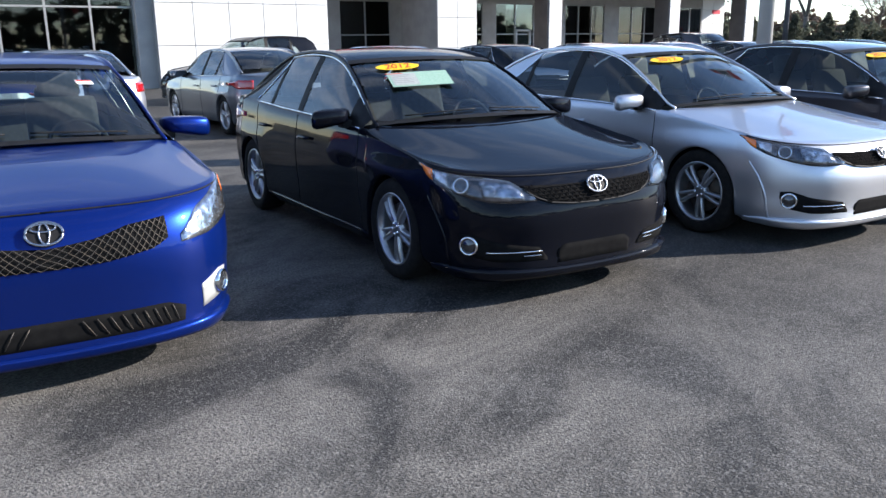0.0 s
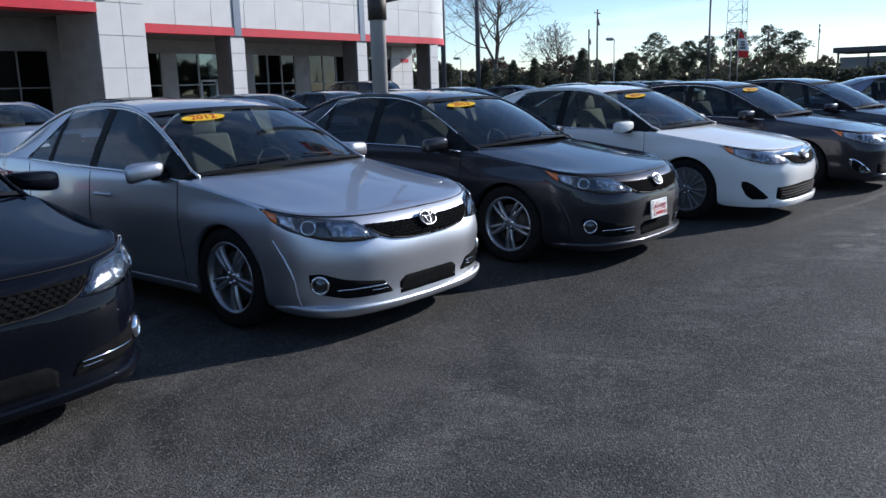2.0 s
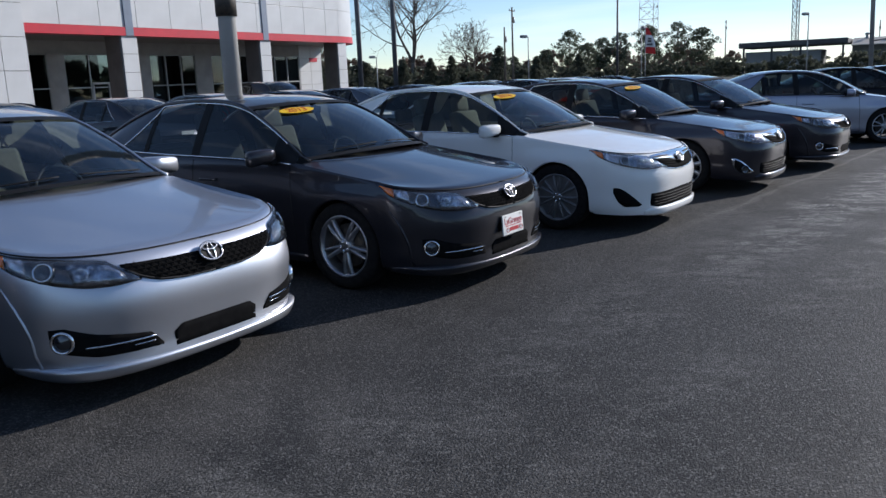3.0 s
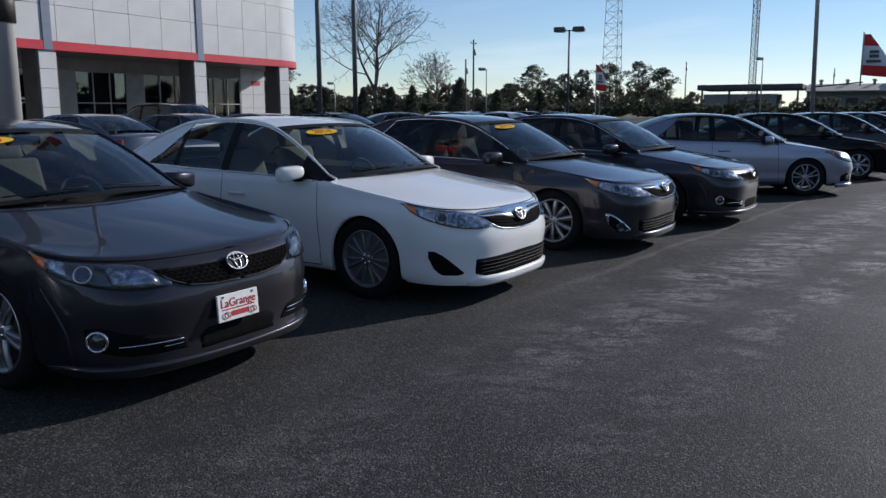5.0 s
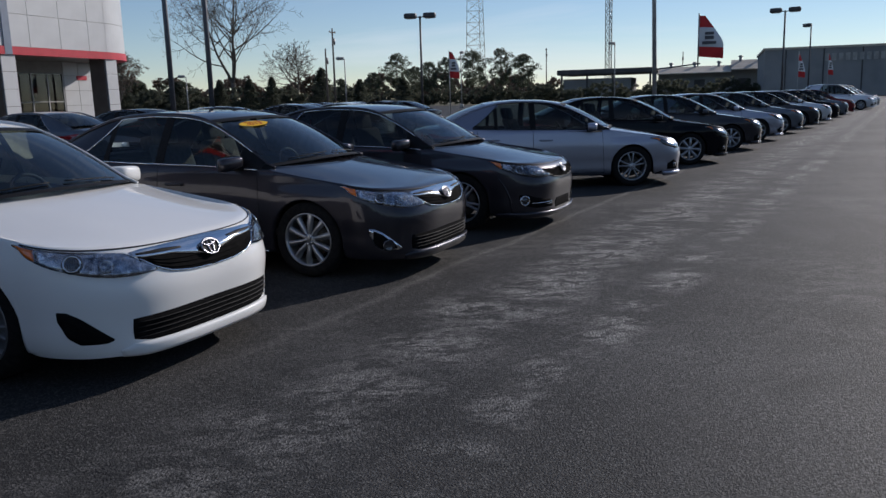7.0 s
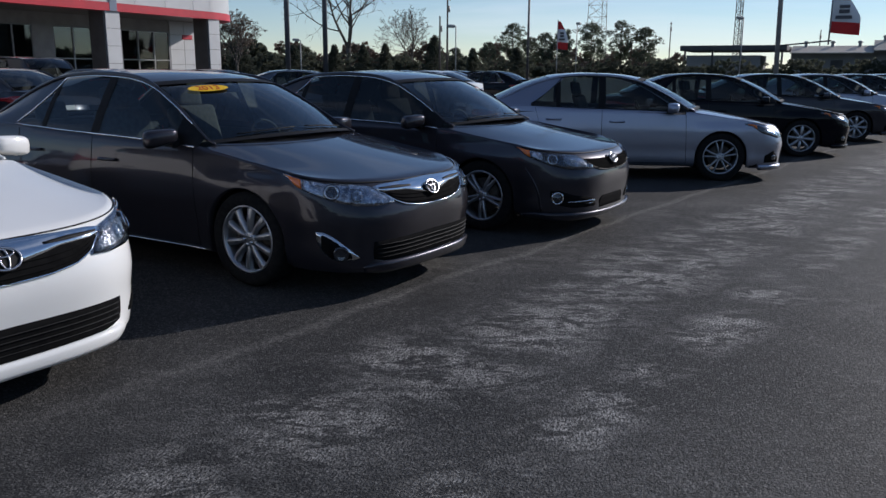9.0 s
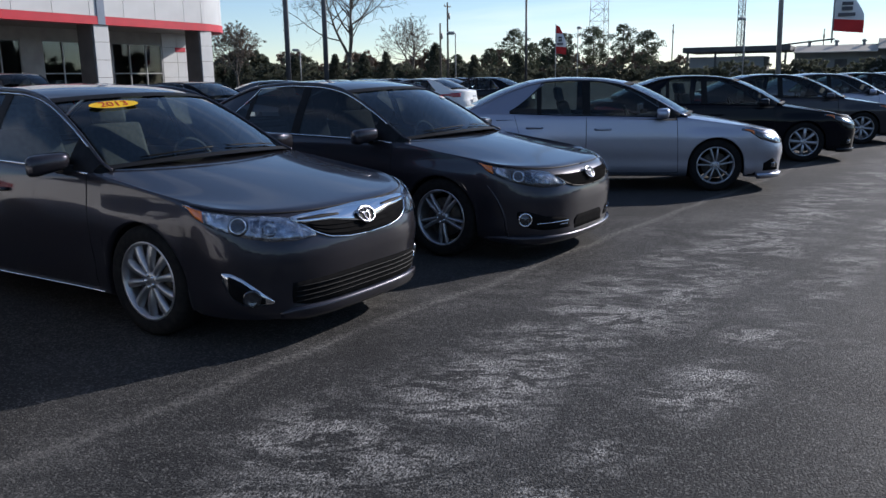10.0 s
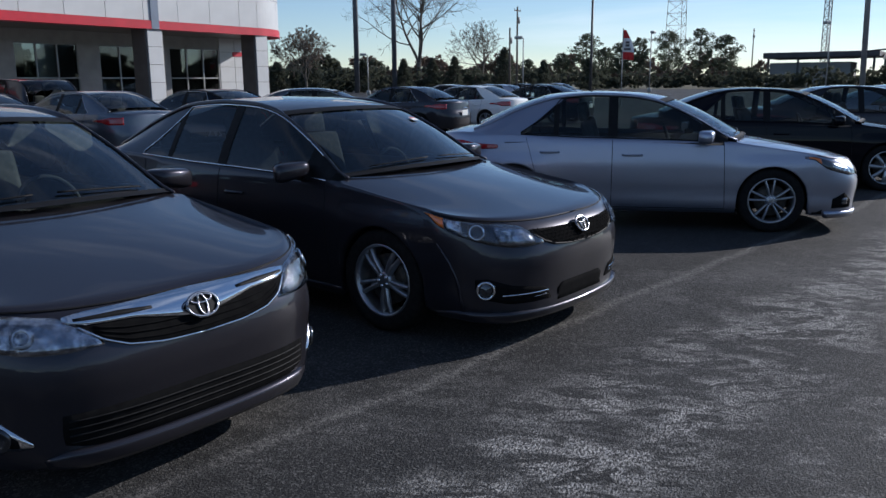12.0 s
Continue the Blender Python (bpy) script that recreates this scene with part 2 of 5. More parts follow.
BLACKP = surface("black_plastic", (0.008, 0.008, 0.009), (0.013, 0.013, 0.014), 20.0, 0.6, spec=0.15)
RUBBER = surface("tyre_rubber", (0.010, 0.010, 0.011), (0.018, 0.0175, 0.017), 30.0, 0.9, spec=0.1)
BADGE = surface("satin_chrome", (0.34, 0.35, 0.38), None, rough=0.26, metal=1.0)
MATTE = surface("matte_black_plastic", (0.006, 0.006, 0.0065), (0.010, 0.010, 0.010), 20.0, 0.95, spec=0.04)
CHROME = surface("chrome", (0.75, 0.76, 0.78), None, rough=0.08, metal=1.0)
ALLOY = surface("silver_alloy", (0.42, 0.43, 0.45), (0.35, 0.36, 0.38), 12.0, 0.32, 0.85)
DARKMETAL = surface("brake_iron", (0.05, 0.048, 0.046), (0.09, 0.075, 0.06), 30.0, 0.6, 0.6)
LENS = surface("reflector_silver", (0.62, 0.65, 0.70), (0.12, 0.13, 0.16), 30.0, 0.14, 0.9, coat=1.0, relief=0.5, relief_scale=38.0)
AMBER = surface("amber_lens", (0.75, 0.16, 0.01), None, rough=0.15, coat=1.0)
REDLENS = surface("red_lens", (0.42, 0.008, 0.01), (0.30, 0.005, 0.008), 40.0, 0.12, coat=1.0)
DARKLENS = surface("smoked_reflector", (0.025, 0.028, 0.034), (0.07, 0.078, 0.095), 25.0, 0.15, 0.6, coat=1.0)
YELLOW = surface("yellow_vinyl", (0.85, 0.52, 0.01), None, rough=0.45)
REDVINYL = surface("red_vinyl", (0.50, 0.02, 0.01), None, rough=0.5)
DARKRED = surface("dark_red_print", (0.45, 0.03, 0.035), None, rough=0.5)
PAPER = surface("white_paper", (0.78, 0.78, 0.75), (0.70, 0.71, 0.68), 30.0, 0.7)
PALEGREEN = surface("pale_green_print", (0.20, 0.34, 0.26), (0.27, 0.40, 0.32), 60.0, 0.7)
PRINTGREY = surface("grey_print", (0.26, 0.29, 0.27), (0.34, 0.36, 0.34), 80.0, 0.7)
BEIGE = surface("beige_seat_cloth", (0.30, 0.275, 0.23), (0.25, 0.23, 0.19), 25.0, 0.9)
GREYSEAT = surface("grey_seat_cloth", (0.10, 0.098, 0.095), (0.07, 0.07, 0.07), 25.0, 0.9)
CABIN = surface("dark_cabin_trim", (0.025, 0.025, 0.026), (0.04, 0.04, 0.04), 15.0, 0.75)
GALV = surface("galvanised_pole", (0.36, 0.36, 0.35), (0.27, 0.27, 0.265), 3.0, 0.5, 0.3)
DARKPOLE = surface("dark_bronze_pole", (0.05, 0.05, 0.055), (0.075, 0.075, 0.08), 3.0, 0.5, 0.2)
SIGNPOST = surface("weathered_steel_post", (0.09, 0.095, 0.11), (0.13, 0.135, 0.15), 2.0, 0.6, 0.2)
WOODPOLE = surface("creosoted_wood", (0.11, 0.09, 0.075), (0.16, 0.13, 0.11), 4.0, 0.9)
BARK = surface("bark", (0.085, 0.072, 0.06), (0.14, 0.12, 0.10), 6.0, 0.95)
def leaf_material(name, a, b):
    """Leaves that let a good part of the light through."""
    m, nt, p = nodes_of(name)
    mx, nz, mr = noise_mix(nt, p, a, b, 0.9)
    p.inputs["Roughness"].default_value, p.inputs["Specular IOR Level"].default_value = 0.75, 0.2
    tl = nt.nodes.new("ShaderNodeBsdfTranslucent")
    both = nt.nodes.new("ShaderNodeMixShader")
    both.inputs["Fac"].default_value = 0.55
    nt.links.new(mx.outputs["Result"], tl.inputs["Color"])
    nt.links.new(p.outputs["BSDF"], both.inputs[1])
    nt.links.new(tl.outputs["BSDF"], both.inputs[2])
    nt.links.new(both.outputs["Shader"], nt.nodes["Material Output"].inputs["Surface"])
    MATS[name] = m
    return m


PINE = leaf_material("pine_needles", (0.075, 0.095, 0.065), (0.12, 0.135, 0.10))
EVERGREEN = leaf_material("evergreen_leaves", (0.068, 0.080, 0.058), (0.11, 0.115, 0.085))
RUSSET = surface("russet_twigs", (0.14, 0.09, 0.065), (0.20, 0.14, 0.10), 0.9, 0.9)
SHEDWALL = surface("grey_block_wall", (0.22, 0.225, 0.23), (0.28, 0.28, 0.28), 0.3, 0.85)
TANROOF = surface("tan_metal_roof", (0.40, 0.36, 0.30), (0.48, 0.43, 0.36), 0.4, 0.6)
DARKROOF = surface("dark_flat_roof", (0.06, 0.06, 0.065), (0.09, 0.09, 0.09), 0.5, 0.8)
CONCRETE = surface("pale_concrete", (0.40, 0.39, 0.37), (0.30, 0.295, 0.28), 1.2, 0.85, relief=0.25)
FLAGRED = surface("red_flag_cloth", (0.60, 0.03, 0.03), (0.52, 0.025, 0.025), 3.0, 0.8)
FLAGWHITE = surface("white_flag_cloth", (0.75, 0.75, 0.74), (0.68, 0.68, 0.68), 3.0, 0.8)
FLAGGREY = surface("grey_flag_print", (0.10, 0.10, 0.11), None, rough=0.8)
CAR_GLASS = tinted_glass("light_green_car_glass", (0.70, 0.80, 0.78), ior=1.62)
DARK_GLASS = tinted_glass("dark_tinted_car_glass", (0.26, 0.30, 0.31), ior=1.5)
SIDE_GLASS = tinted_glass("green_side_glass", (0.46, 0.53, 0.52), ior=1.5)
LAMP_GLASS = tinted_glass("clear_lamp_cover", (0.92, 0.93, 0.95))
SHOP_GLASS = tinted_glass("grey_shop_glass", (0.40, 0.45, 0.45))
PAINTS = {
    "blue": car_paint("deep_blue_paint", (0.002, 0.013, 0.11), 0.6, 0.30, 0.5, 0.001, 0.6, 0.04),
    "black": car_paint("black_paint", (0.002, 0.0026, 0.0050), 0.0, 0.5, 0.8, 0.0005, 0.6, 0.01),
    "silver": car_paint("silver_paint", (0.52, 0.54, 0.59), 0.95, 0.40, 0.12, 0.01),
    "charcoal": car_paint("charcoal_paint", (0.028, 0.0275, 0.033), 0.6, 0.30, 0.5, 0.003, 1.0, 0.02),
    "white": car_paint("white_paint", (0.80, 0.80, 0.78), 0.0, 0.35, 0.02, 0.05),
    "graphite": car_paint("brown_graphite_paint", (0.030, 0.0285, 0.035), 0.6, 0.30, 0.5, 0.003, 1.0, 0.02),
    "cool_silver": car_paint("cool_silver_paint", (0.31, 0.33, 0.405), 0.95, 0.38, 0.12, 0.02),
    "navy": car_paint("slate_paint", (0.10, 0.115, 0.14), 0.7, 0.34, 0.3, 0.04),
    "maroon": car_paint("maroon_paint", (0.12, 0.008, 0.012), 0.5, 0.34, 0.4, 0.03),
}


# ---- mesh helpers ----
def mesh(name, verts, faces, smooth=True):
    me = bpy.data.meshes.new(name)
    me.from_pydata([tuple(map(float, v)) for v in verts], [], faces)
    me.polygons.foreach_set("use_smooth", [smooth] * len(me.polygons))
    me.update()
    return me


def bm_mesh(name, bm, smooth=False):
    me = bpy.data.meshes.new(name)
    bmesh.ops.recalc_face_normals(bm, faces=bm.faces)
    bm.to_mesh(me)
    bm.free()
    me.polygons.foreach_set("use_smooth", [smooth] * len(me.polygons))
    return me


def part(name, data, material, parent=None, label="", at=None, paint=None):
    ob = new(name, data)
    if paint is not None or not data.materials:
        if not data.materials:
            data.materials.append(material)
        if paint is not None:
            ob.material_slots[0].link = "OBJECT"
            ob.material_slots[0].material = paint
    if parent is not None:
        ob.parent = parent
    if at is not None:
        ob.matrix_basis = at
    if label:
        ob["label"] = label
    return ob


def grid_faces(n, m, flip=False, base=0):
    """Faces of a grid of n rows by m columns of vertices."""
    out = []
    for i in range(n - 1):
        for j in range(m - 1):
            q = (base + i * m + j, base + i * m + j + 1, base + (i + 1) * m + j + 1, base + (i + 1) * m + j)
            out.append(q[::-1] if flip else q)
    return out


def box_bm(bm, lo, hi, bevel=0.0):
    c = [(a + b) / 2 for a, b in zip(lo, hi)]
    s = [abs(b - a) for a, b in zip(lo, hi)]
    r = bmesh.ops.create_cube(bm, size=1, matrix=Matrix.LocRotScale(c, None, s))
    if bevel:
        es = {e for v in r["verts"] for e in v.link_edges}
        bmesh.ops.bevel(bm, geom=list(es), offset=bevel, segments=2, affect="EDGES", profile=0.6)


def box(name, lo, hi, bevel=0.0):
    bm = bmesh.new()
    box_bm(bm, lo, hi, bevel)
    return bm_mesh(name, bm)


def tube(name, pts, radii, sides=8, cap=True, smooth=True):
    """A tube along points with a radius at each."""
    pts = [Vector(p) for p in pts]
    if not hasattr(radii, "__len__"):
        radii = [radii] * len(pts)
    verts, faces = [], []
    up = Vector((0, 0, 1))
    for i, p in enumerate(pts):
        d = (pts[min(i + 1, len(pts) - 1)] - pts[max(i - 1, 0)]).normalized()
        ref = up if abs(d.dot(up)) < 0.95 else Vector((1, 0, 0))
        a = d.cross(ref).normalized()
        b = d.cross(a).normalized()
        for k in range(sides):
            w = 2 * math.pi * k / sides
            verts.append(p + (a * math.cos(w) + b * math.sin(w)) * radii[i])
    for i in range(len(pts) - 1):
        for k in range(sides):
            k2 = (k + 1) % sides
            faces.append((i * sides + k, i * sides + k2, (i + 1) * sides + k2, (i + 1) * sides + k))
    if cap:
        faces.append(tuple(range(sides))[::-1])
        faces.append(tuple((len(pts) - 1) * sides + k for k in range(sides)))
    return mesh(name, verts, faces, smooth)


def lathe(name, profile, sides=32, closed=False):
    """A ring about the x axis from (x, r) points."""
    n = len(profile)
    verts = [(x, r * math.cos(2 * math.pi * k / sides), r * math.sin(2 * math.pi * k / sides)) for k in range(sides) for x, r in profile]
    faces = []
    for k in range(sides):
        k2 = (k + 1) % sides
        for i in range(n if closed else n - 1):
            j = (i + 1) % n
            faces.append((k * n + i, k * n + j, k2 * n + j, k2 * n + i))
    return mesh(name, verts, faces)


def join(name, datas, smooth=True):
    verts, faces = [], []
    for d in datas:
        b = len(verts)
        verts += [v.co[:] for v in d.vertices]
        faces += [tuple(b + i for i in f.vertices) for f in d.polygons]
    return mesh(name, verts, faces, smooth)


TEXTS = {}


def lettering(words, size, depth=0.0, align="CENTER"):
    key = (words, size, depth)
    if key not in TEXTS:
        cu = bpy.data.curves.new("letters", "FONT")
        cu.body, cu.size, cu.extrude, cu.align_x, cu.align_y = words, size, depth, align, "CENTER"
        ob = new("letters", cu)
        bpy.context.view_layer.update()
        TEXTS[key] = bpy.data.meshes.new_from_object(ob.evaluated_get(bpy.context.evaluated_depsgraph_get()))
        bpy.data.objects.remove(ob)
    return TEXTS[key].copy()


# ---- the sedans ----
# local frame: the car faces -y, x = 0 is its middle, y = 0 the front axle, z = 0 the ground
class Shape:
    def __init__(self, wb=2.775, wide=1.0, high=1.0, nose=0.0, tail=0.0, old=False):
        self.wb, self.wide, self.high, self.nose, self.tail, self.old = wb, wide, high, nose, tail, old
        self.yc, self.yr = -0.40, wb + 0.42
        self.arch = 0.352

    def half(self, y, z):
        wb = self.wb
        b = np.interp(y, [-0.9, -0.4, 0, 0.6, 1.4, 2.4, wb + 0.3, wb + 0.9], [0.82, 0.885, 0.897, 0.895, 0.902, 0.902, 0.895, 0.82])
        f = np.interp(z, [0.15, 0.22, 0.30, 0.38, 0.52, 0.62, 0.70, 0.80, 0.92, 1.02, 1.12],
                      [-0.075, -0.035, -0.016, -0.020, -0.006, -0.004, 0.0, -0.014, -0.03, -0.06, -0.10])
        flare = 0.020 * (math.exp(-(y / 0.42) ** 4) + math.exp(-((y - wb) / 0.42) ** 4)) * np.interp(z, [0.3, 0.62, 0.74, 0.82], [1, 1, 0.6, 0])
        return float(b + f + flare) * self.wide

    def shoulder(self, y):
        wb = self.wb - 2.775
        k = np.interp(y, [-0.9, -0.7, -0.35, 0, 0.4, 1, 2, 2.8 + wb, 3.4 + wb, 3.8 + wb],
                      [0.745, 0.775, 0.835, 0.885, 0.945, 0.965, 0.985, 1.02, 1.035, 1.0])
        if self.old:
            k = k + np.interp(y, [-0.9, -0.3, 0.4], [0.075, 0.03, 0])
        return float(k) * (1 + (self.high - 1) * 0.7)

    def front(self, z):
        z = z - 0.075 * min(1, max(0, (z - 0.3) / 0.25)) if self.old else z
        return self.nose + float(np.interp(z, [0.165, 0.2, 0.26, 0.36, 0.46, 0.52, 0.58, 0.64, 0.69, 0.73, 0.76, 0.82],
                                           [-0.945, -0.958, -0.945, -0.955, -0.972, -0.975, -0.965, -0.945, -0.915, -0.875, -0.83, -0.74]))

    def back(self, z):
        return self.wb + self.tail + float(np.interp(z, [0.2, 0.32, 0.5, 0.66, 0.74, 0.9, 1.0, 1.05], [0.98, 1.04, 1.06, 1.045, 1.0, 0.985, 0.97, 0.92]))

    def plan(self, u, z):
        """The skin at u (0 nose .. 1 corner .. 2 rear corner .. 3 tail) and height z, on the -x side."""
        s = 1 if u < 0 else -1
        u = abs(u)
        if u > 3:
            u, s = 6 - u, -s
        if u <= 1:
            a = math.sin(u * math.pi / 2) ** 0.833
            yf = self.front(z)
            e = float(np.interp(z, [0.5, 0.68], [3.5, 3.0]))        # squarer at the bumper than at the hood
            y = self.yc - (self.yc - yf) * math.sqrt(max(0, 1 - a ** e))
            return Vector((s * a * self.half(self.yc, z), y, z))
        if u <= 2:
            y = self.yc + (u - 1) * (self.yr - self.yc)
            return Vector((s * self.half(y, z), y, z))
        a = math.sin((3 - u) * math.pi / 2) ** (2 / 2.8)
        y = self.yr + (self.back(z) - self.yr) * math.sqrt(max(0, 1 - a ** 2.8))
        return Vector((s * a * self.half(self.yr, z), y, z))

    def out(self, u, z):
        e = 0.01
        du = self.plan(u + e, z) - self.plan(u - e, z) if abs(u) > 0.02 else Vector((-1, 0, 0))
        dz = self.plan(u, z + 0.02) - self.plan(u, z - 0.02)
        n = du.cross(dz).normalized()
        c = self.plan(u, z) - Vector((0, self.wb / 2, z))
        return n if n.dot(c) > 0 else -n

    def u_of(self, y):
        return 1 + (y - self.yc) / (self.yr - self.yc)

    def bottom(self, u):
        u = abs(u)
        p = self.plan(u, 0.3)
        if u <= 1:
            return 0.165 + 0.02 * u ** 3
        if u >= 2:
            return 0.22
        for c in (0, self.wb):
            d = abs(p.y - c)
            if d <= self.arch:
                return 0.335 + math.sqrt(max(0.0, self.arch ** 2 - d ** 2))
        return 0.19

    # cabin
    def rail(self, y):
        k = (self.wb - 2.775)
        ys = [0.40, 0.80, 1.15, 1.45, 1.90, 2.35 + k, 2.75 + k, 3.10 + k, 3.25 + k]
        x = float(np.interp(y, ys, [0.785, 0.705, 0.640, 0.605, 0.590, 0.595, 0.630, 0.685, 0.70]))
        z = float(np.interp(y, ys, [0.960, 1.205, 1.370, 1.425, 1.440, 1.410, 1.285, 1.115, 1.055]))
        e = 0.12
        if e < y - 0.40 and y + e < 3.25 + k:       # eased over the bends
            z = 0.5 * z + 0.25 * (float(np.interp(y - e, ys, [0.960, 1.205, 1.370, 1.425, 1.440, 1.410, 1.285, 1.115, 1.055]))
                                  + float(np.interp(y + e, ys, [0.960, 1.205, 1.370, 1.425, 1.440, 1.410, 1.285, 1.115, 1.055])))
        return Vector((-x * self.wide, y, z * self.high))

    def over(self, v, y):
        """Windscreen, roof and rear window: v from -1 to 1 across, y of the rail."""
        r = self.rail(y)
        k = self.wb - 2.775
        bow = float(np.interp(y, [0.4, 1.2, 1.8, 2.4 + k, 3.2 + k], [-0.20, -0.16, 0.0, 0.10, 0.14]))
        crown = float(np.interp(y, [0.4, 1.2, 1.8, 2.4 + k, 3.2 + k], [0.035, 0.028, 0.035, 0.032, 0.02]))
        return Vector((-v * r.x, y + bow * (1 - v * v), r.z + crown * (1 - abs(v) ** 2.2)))

    def side(self, y, s):
        z0 = self.shoulder(y) - 0.012
        b = Vector((-self.half(y, z0) + 0.012, y, z0))
        r = self.rail(y)
        p = b.lerp(r, s)
        p.x -= 0.05 * s * (1 - s)
        return p


class Wagon(Shape):
    def rail(self, y):
        ys = [0.40, 0.80, 1.15, 1.45, 2.2, 2.9, 3.15, 3.33]
        x = float(np.interp(y, ys, [0.80, 0.745, 0.70, 0.68, 0.67, 0.665, 0.68, 0.72]))
        z = float(np.interp(y, ys, [1.08, 1.36, 1.60, 1.70, 1.74, 1.70, 1.55, 1.16]))
        return Vector((-x, y, z))


WAGON = Wagon(wb=2.85, wide=1.04, high=1.14)
MIDSIZE = Shape()
OLDER = Shape(nose=0.0, old=True)
COMPACT = Shape(wb=2.70, wide=0.98, high=0.995, nose=0.02, tail=-0.08)


def face_out(me, centre=Vector((0, 1.4, 0.7))):
    """Turns every face of a pane away from the car's middle."""
    bm = bmesh.new()
    bm.from_mesh(me)
    bm.normal_update()
    for f in bm.faces:
        if f.normal.dot(f.calc_center_median() - centre) < 0:
            f.normal_flip()
    bm.to_mesh(me)
    bm.free()


def rows_to_mesh(name, rows, flip=False, smooth=True):
    verts = [v for r in rows for v in r]
    return mesh(name, verts, grid_faces(len(rows), len(rows[0]), flip), smooth)


def mirrored(name, me):
    return mesh(name, [(-v.co.x, v.co.y, v.co.z) for v in me.vertices], [tuple(f.vertices)[::-1] for f in me.polygons])


def skin_patch(sh, name, us, lo, hi, n=4, off=0.005, skirt=0.02):
    """A piece laid on the skin between two height curves, with its rim turned in."""
    off_at = off if callable(off) else (lambda u, v=off: v)
    rows = []
    for k in range(n + 1):
        row = []
        for u in us:
            z = lo(u) + (hi(u) - lo(u)) * k / n
            row.append(sh.plan(u, z) + sh.out(u, z) * off_at(u))
        rows.append(row)
    m = len(us)
    verts = [v for r in rows for v in r]
    faces = grid_faces(n + 1, m)
    ring = [(0, j) for j in range(m)] + [(i, m - 1) for i in range(1, n + 1)] + [(n, j) for j in range(m - 2, -1, -1)] + [(i, 0) for i in range(n - 1, 0, -1)]
    base = len(verts)
    for i, j in ring:
        u = us[j]
        z = lo(u) + (hi(u) - lo(u)) * i / n
        verts.append(sh.plan(u, z) + sh.out(u, z) * (off_at(u) - skirt))
    L = len(ring)
    for k in range(L):
        a, b = ring[k], ring[(k + 1) % L]
        faces.append((a[0] * m + a[1], base + k, base + (k + 1) % L, b[0] * m + b[1]))
    return mesh(name, verts, faces)


def steps(a, b, n):
    return [a + (b - a) * i / n for i in range(n + 1)]


def curve_of(us, zs):
    return lambda u: float(np.interp(u, us, zs))


def build_body(sh):
    us = steps(0, 1, 26)
    A, wb = sh.arch, sh.wb
    ys = [-0.375]
    for c, end in ((0, wb - A - 0.02), (wb, None)):
        ys += [c - A - 0.004] + [c - A * math.cos(math.pi * k / 18) * 0.9999 for k in range(19)] + [c + A + 0.004]
        if end:
            ys += steps(c + A + 0.02, end, 16)
    us += [sh.u_of(y) for y in ys] + steps(2, 3, 16)
    us = sorted(us)
    fr = [0, 0.02, 0.06, 0.12, 0.2, 0.28, 0.36, 0.44, 0.52, 0.6, 0.68, 0.76, 0.84, 0.9, 0.95, 0.98, 1.0]
    rows, tops = [], []
    for f in fr:
        row = []
        for u in us:
            zt = sh.shoulder(sh.plan(u, 0.78).y)
            zb = sh.bottom(u)
            z = zb + (zt - zb) * f
            p = sh.plan(u, z)
            if f == 0 and 1 < u < 2:
                p.x += 0.035
            if f in (0.98, 1.0) and u > 0.3:
                p.x += (0.004 if f == 0.98 else 0.012) * min(1, (u - 0.3) / 0.4, (3 - u) / 0.4)
            row.append(p)
        rows.append(row)
    n, m = len(rows), len(us)
    verts = [v for r in rows for v in r]
    faces = grid_faces(n, m)
    top = rows[-1]
    # hood and boot lid: from the shoulder line inwards
    fidx = [i for i, u in enumerate(us) if u <= 1.0001]
    sidx = [i for i, u in enumerate(us) if u >= 1.0001 and top[i].y <= 0.47]
    ridx = [i for i, u in enumerate(us) if u >= 1.9999]
    tidx = [i for i, u in enumerate(us) if u <= 1.9999 and top[i].y >= sh.wb + 0.24]

    def lid(front, sides, y_in, crown, sign):
        a_of = [abs(top[i].x) / abs(top[front[-1] if sign > 0 else front[0]].x) for i in front]
        cols = list(zip(front, a_of))
        line = [None] + sides if sign > 0 else [None] + sides[::-1]
        base = len(verts)
        y_corner = top[front[-1] if sign > 0 else front[0]].y
        for r, si in enumerate(line):
            ys_ = y_corner if si is None else top[si].y
            t = 0 if si is None else (ys_ - y_corner) / (y_in - y_corner)
            for i, a in cols:
                e = top[i]
                if si is None:
                    verts.append(e.copy())
                    continue
                w = abs(top[si].x)
                y = e.y + (y_in - e.y) * t
                if abs(a - 1) < 1e-6:
                    verts.append(top[si].copy())
                    continue
                tt = t ** 0.8
                z = e.z * (1 - tt) + tt * (top[si].z + crown * (1 - a ** 2.4))
                z += 0.028 * math.sin(math.pi * min(1, t)) * (1 - a * a)
                verts.append(Vector((-a * w, y, z)))
        faces.extend(grid_faces(len(line), len(cols), sign < 0, base))

    lid(fidx, sidx, 0.36, 0.055, 1)
    lid(ridx, tidx, sh.wb + 0.22, 0.05, -1)
    right = mesh("b", verts, faces)
    both = join("body", [right, mirrored("b2", right)])
    bm = bmesh.new()
    bm.from_mesh(both)
    bmesh.ops.remove_doubles(bm, verts=bm.verts, dist=0.0008)
    bmesh.ops.recalc_face_normals(bm, faces=bm.faces)
    return bm_mesh("body", bm, True)


def band(sh, name, y0, y1, n, s0, s1, rows=6, off=0.0):
    """A piece of the cabin's side between two share-of-height curves."""
    R = []
    for k in range(rows + 1):
        R.append([sh.side(y, s0(y) + (s1(y) - s0(y)) * k / rows) + Vector((-off, 0, 0)) for y in steps(y0, y1, n)])
    return rows_to_mesh(name, R)


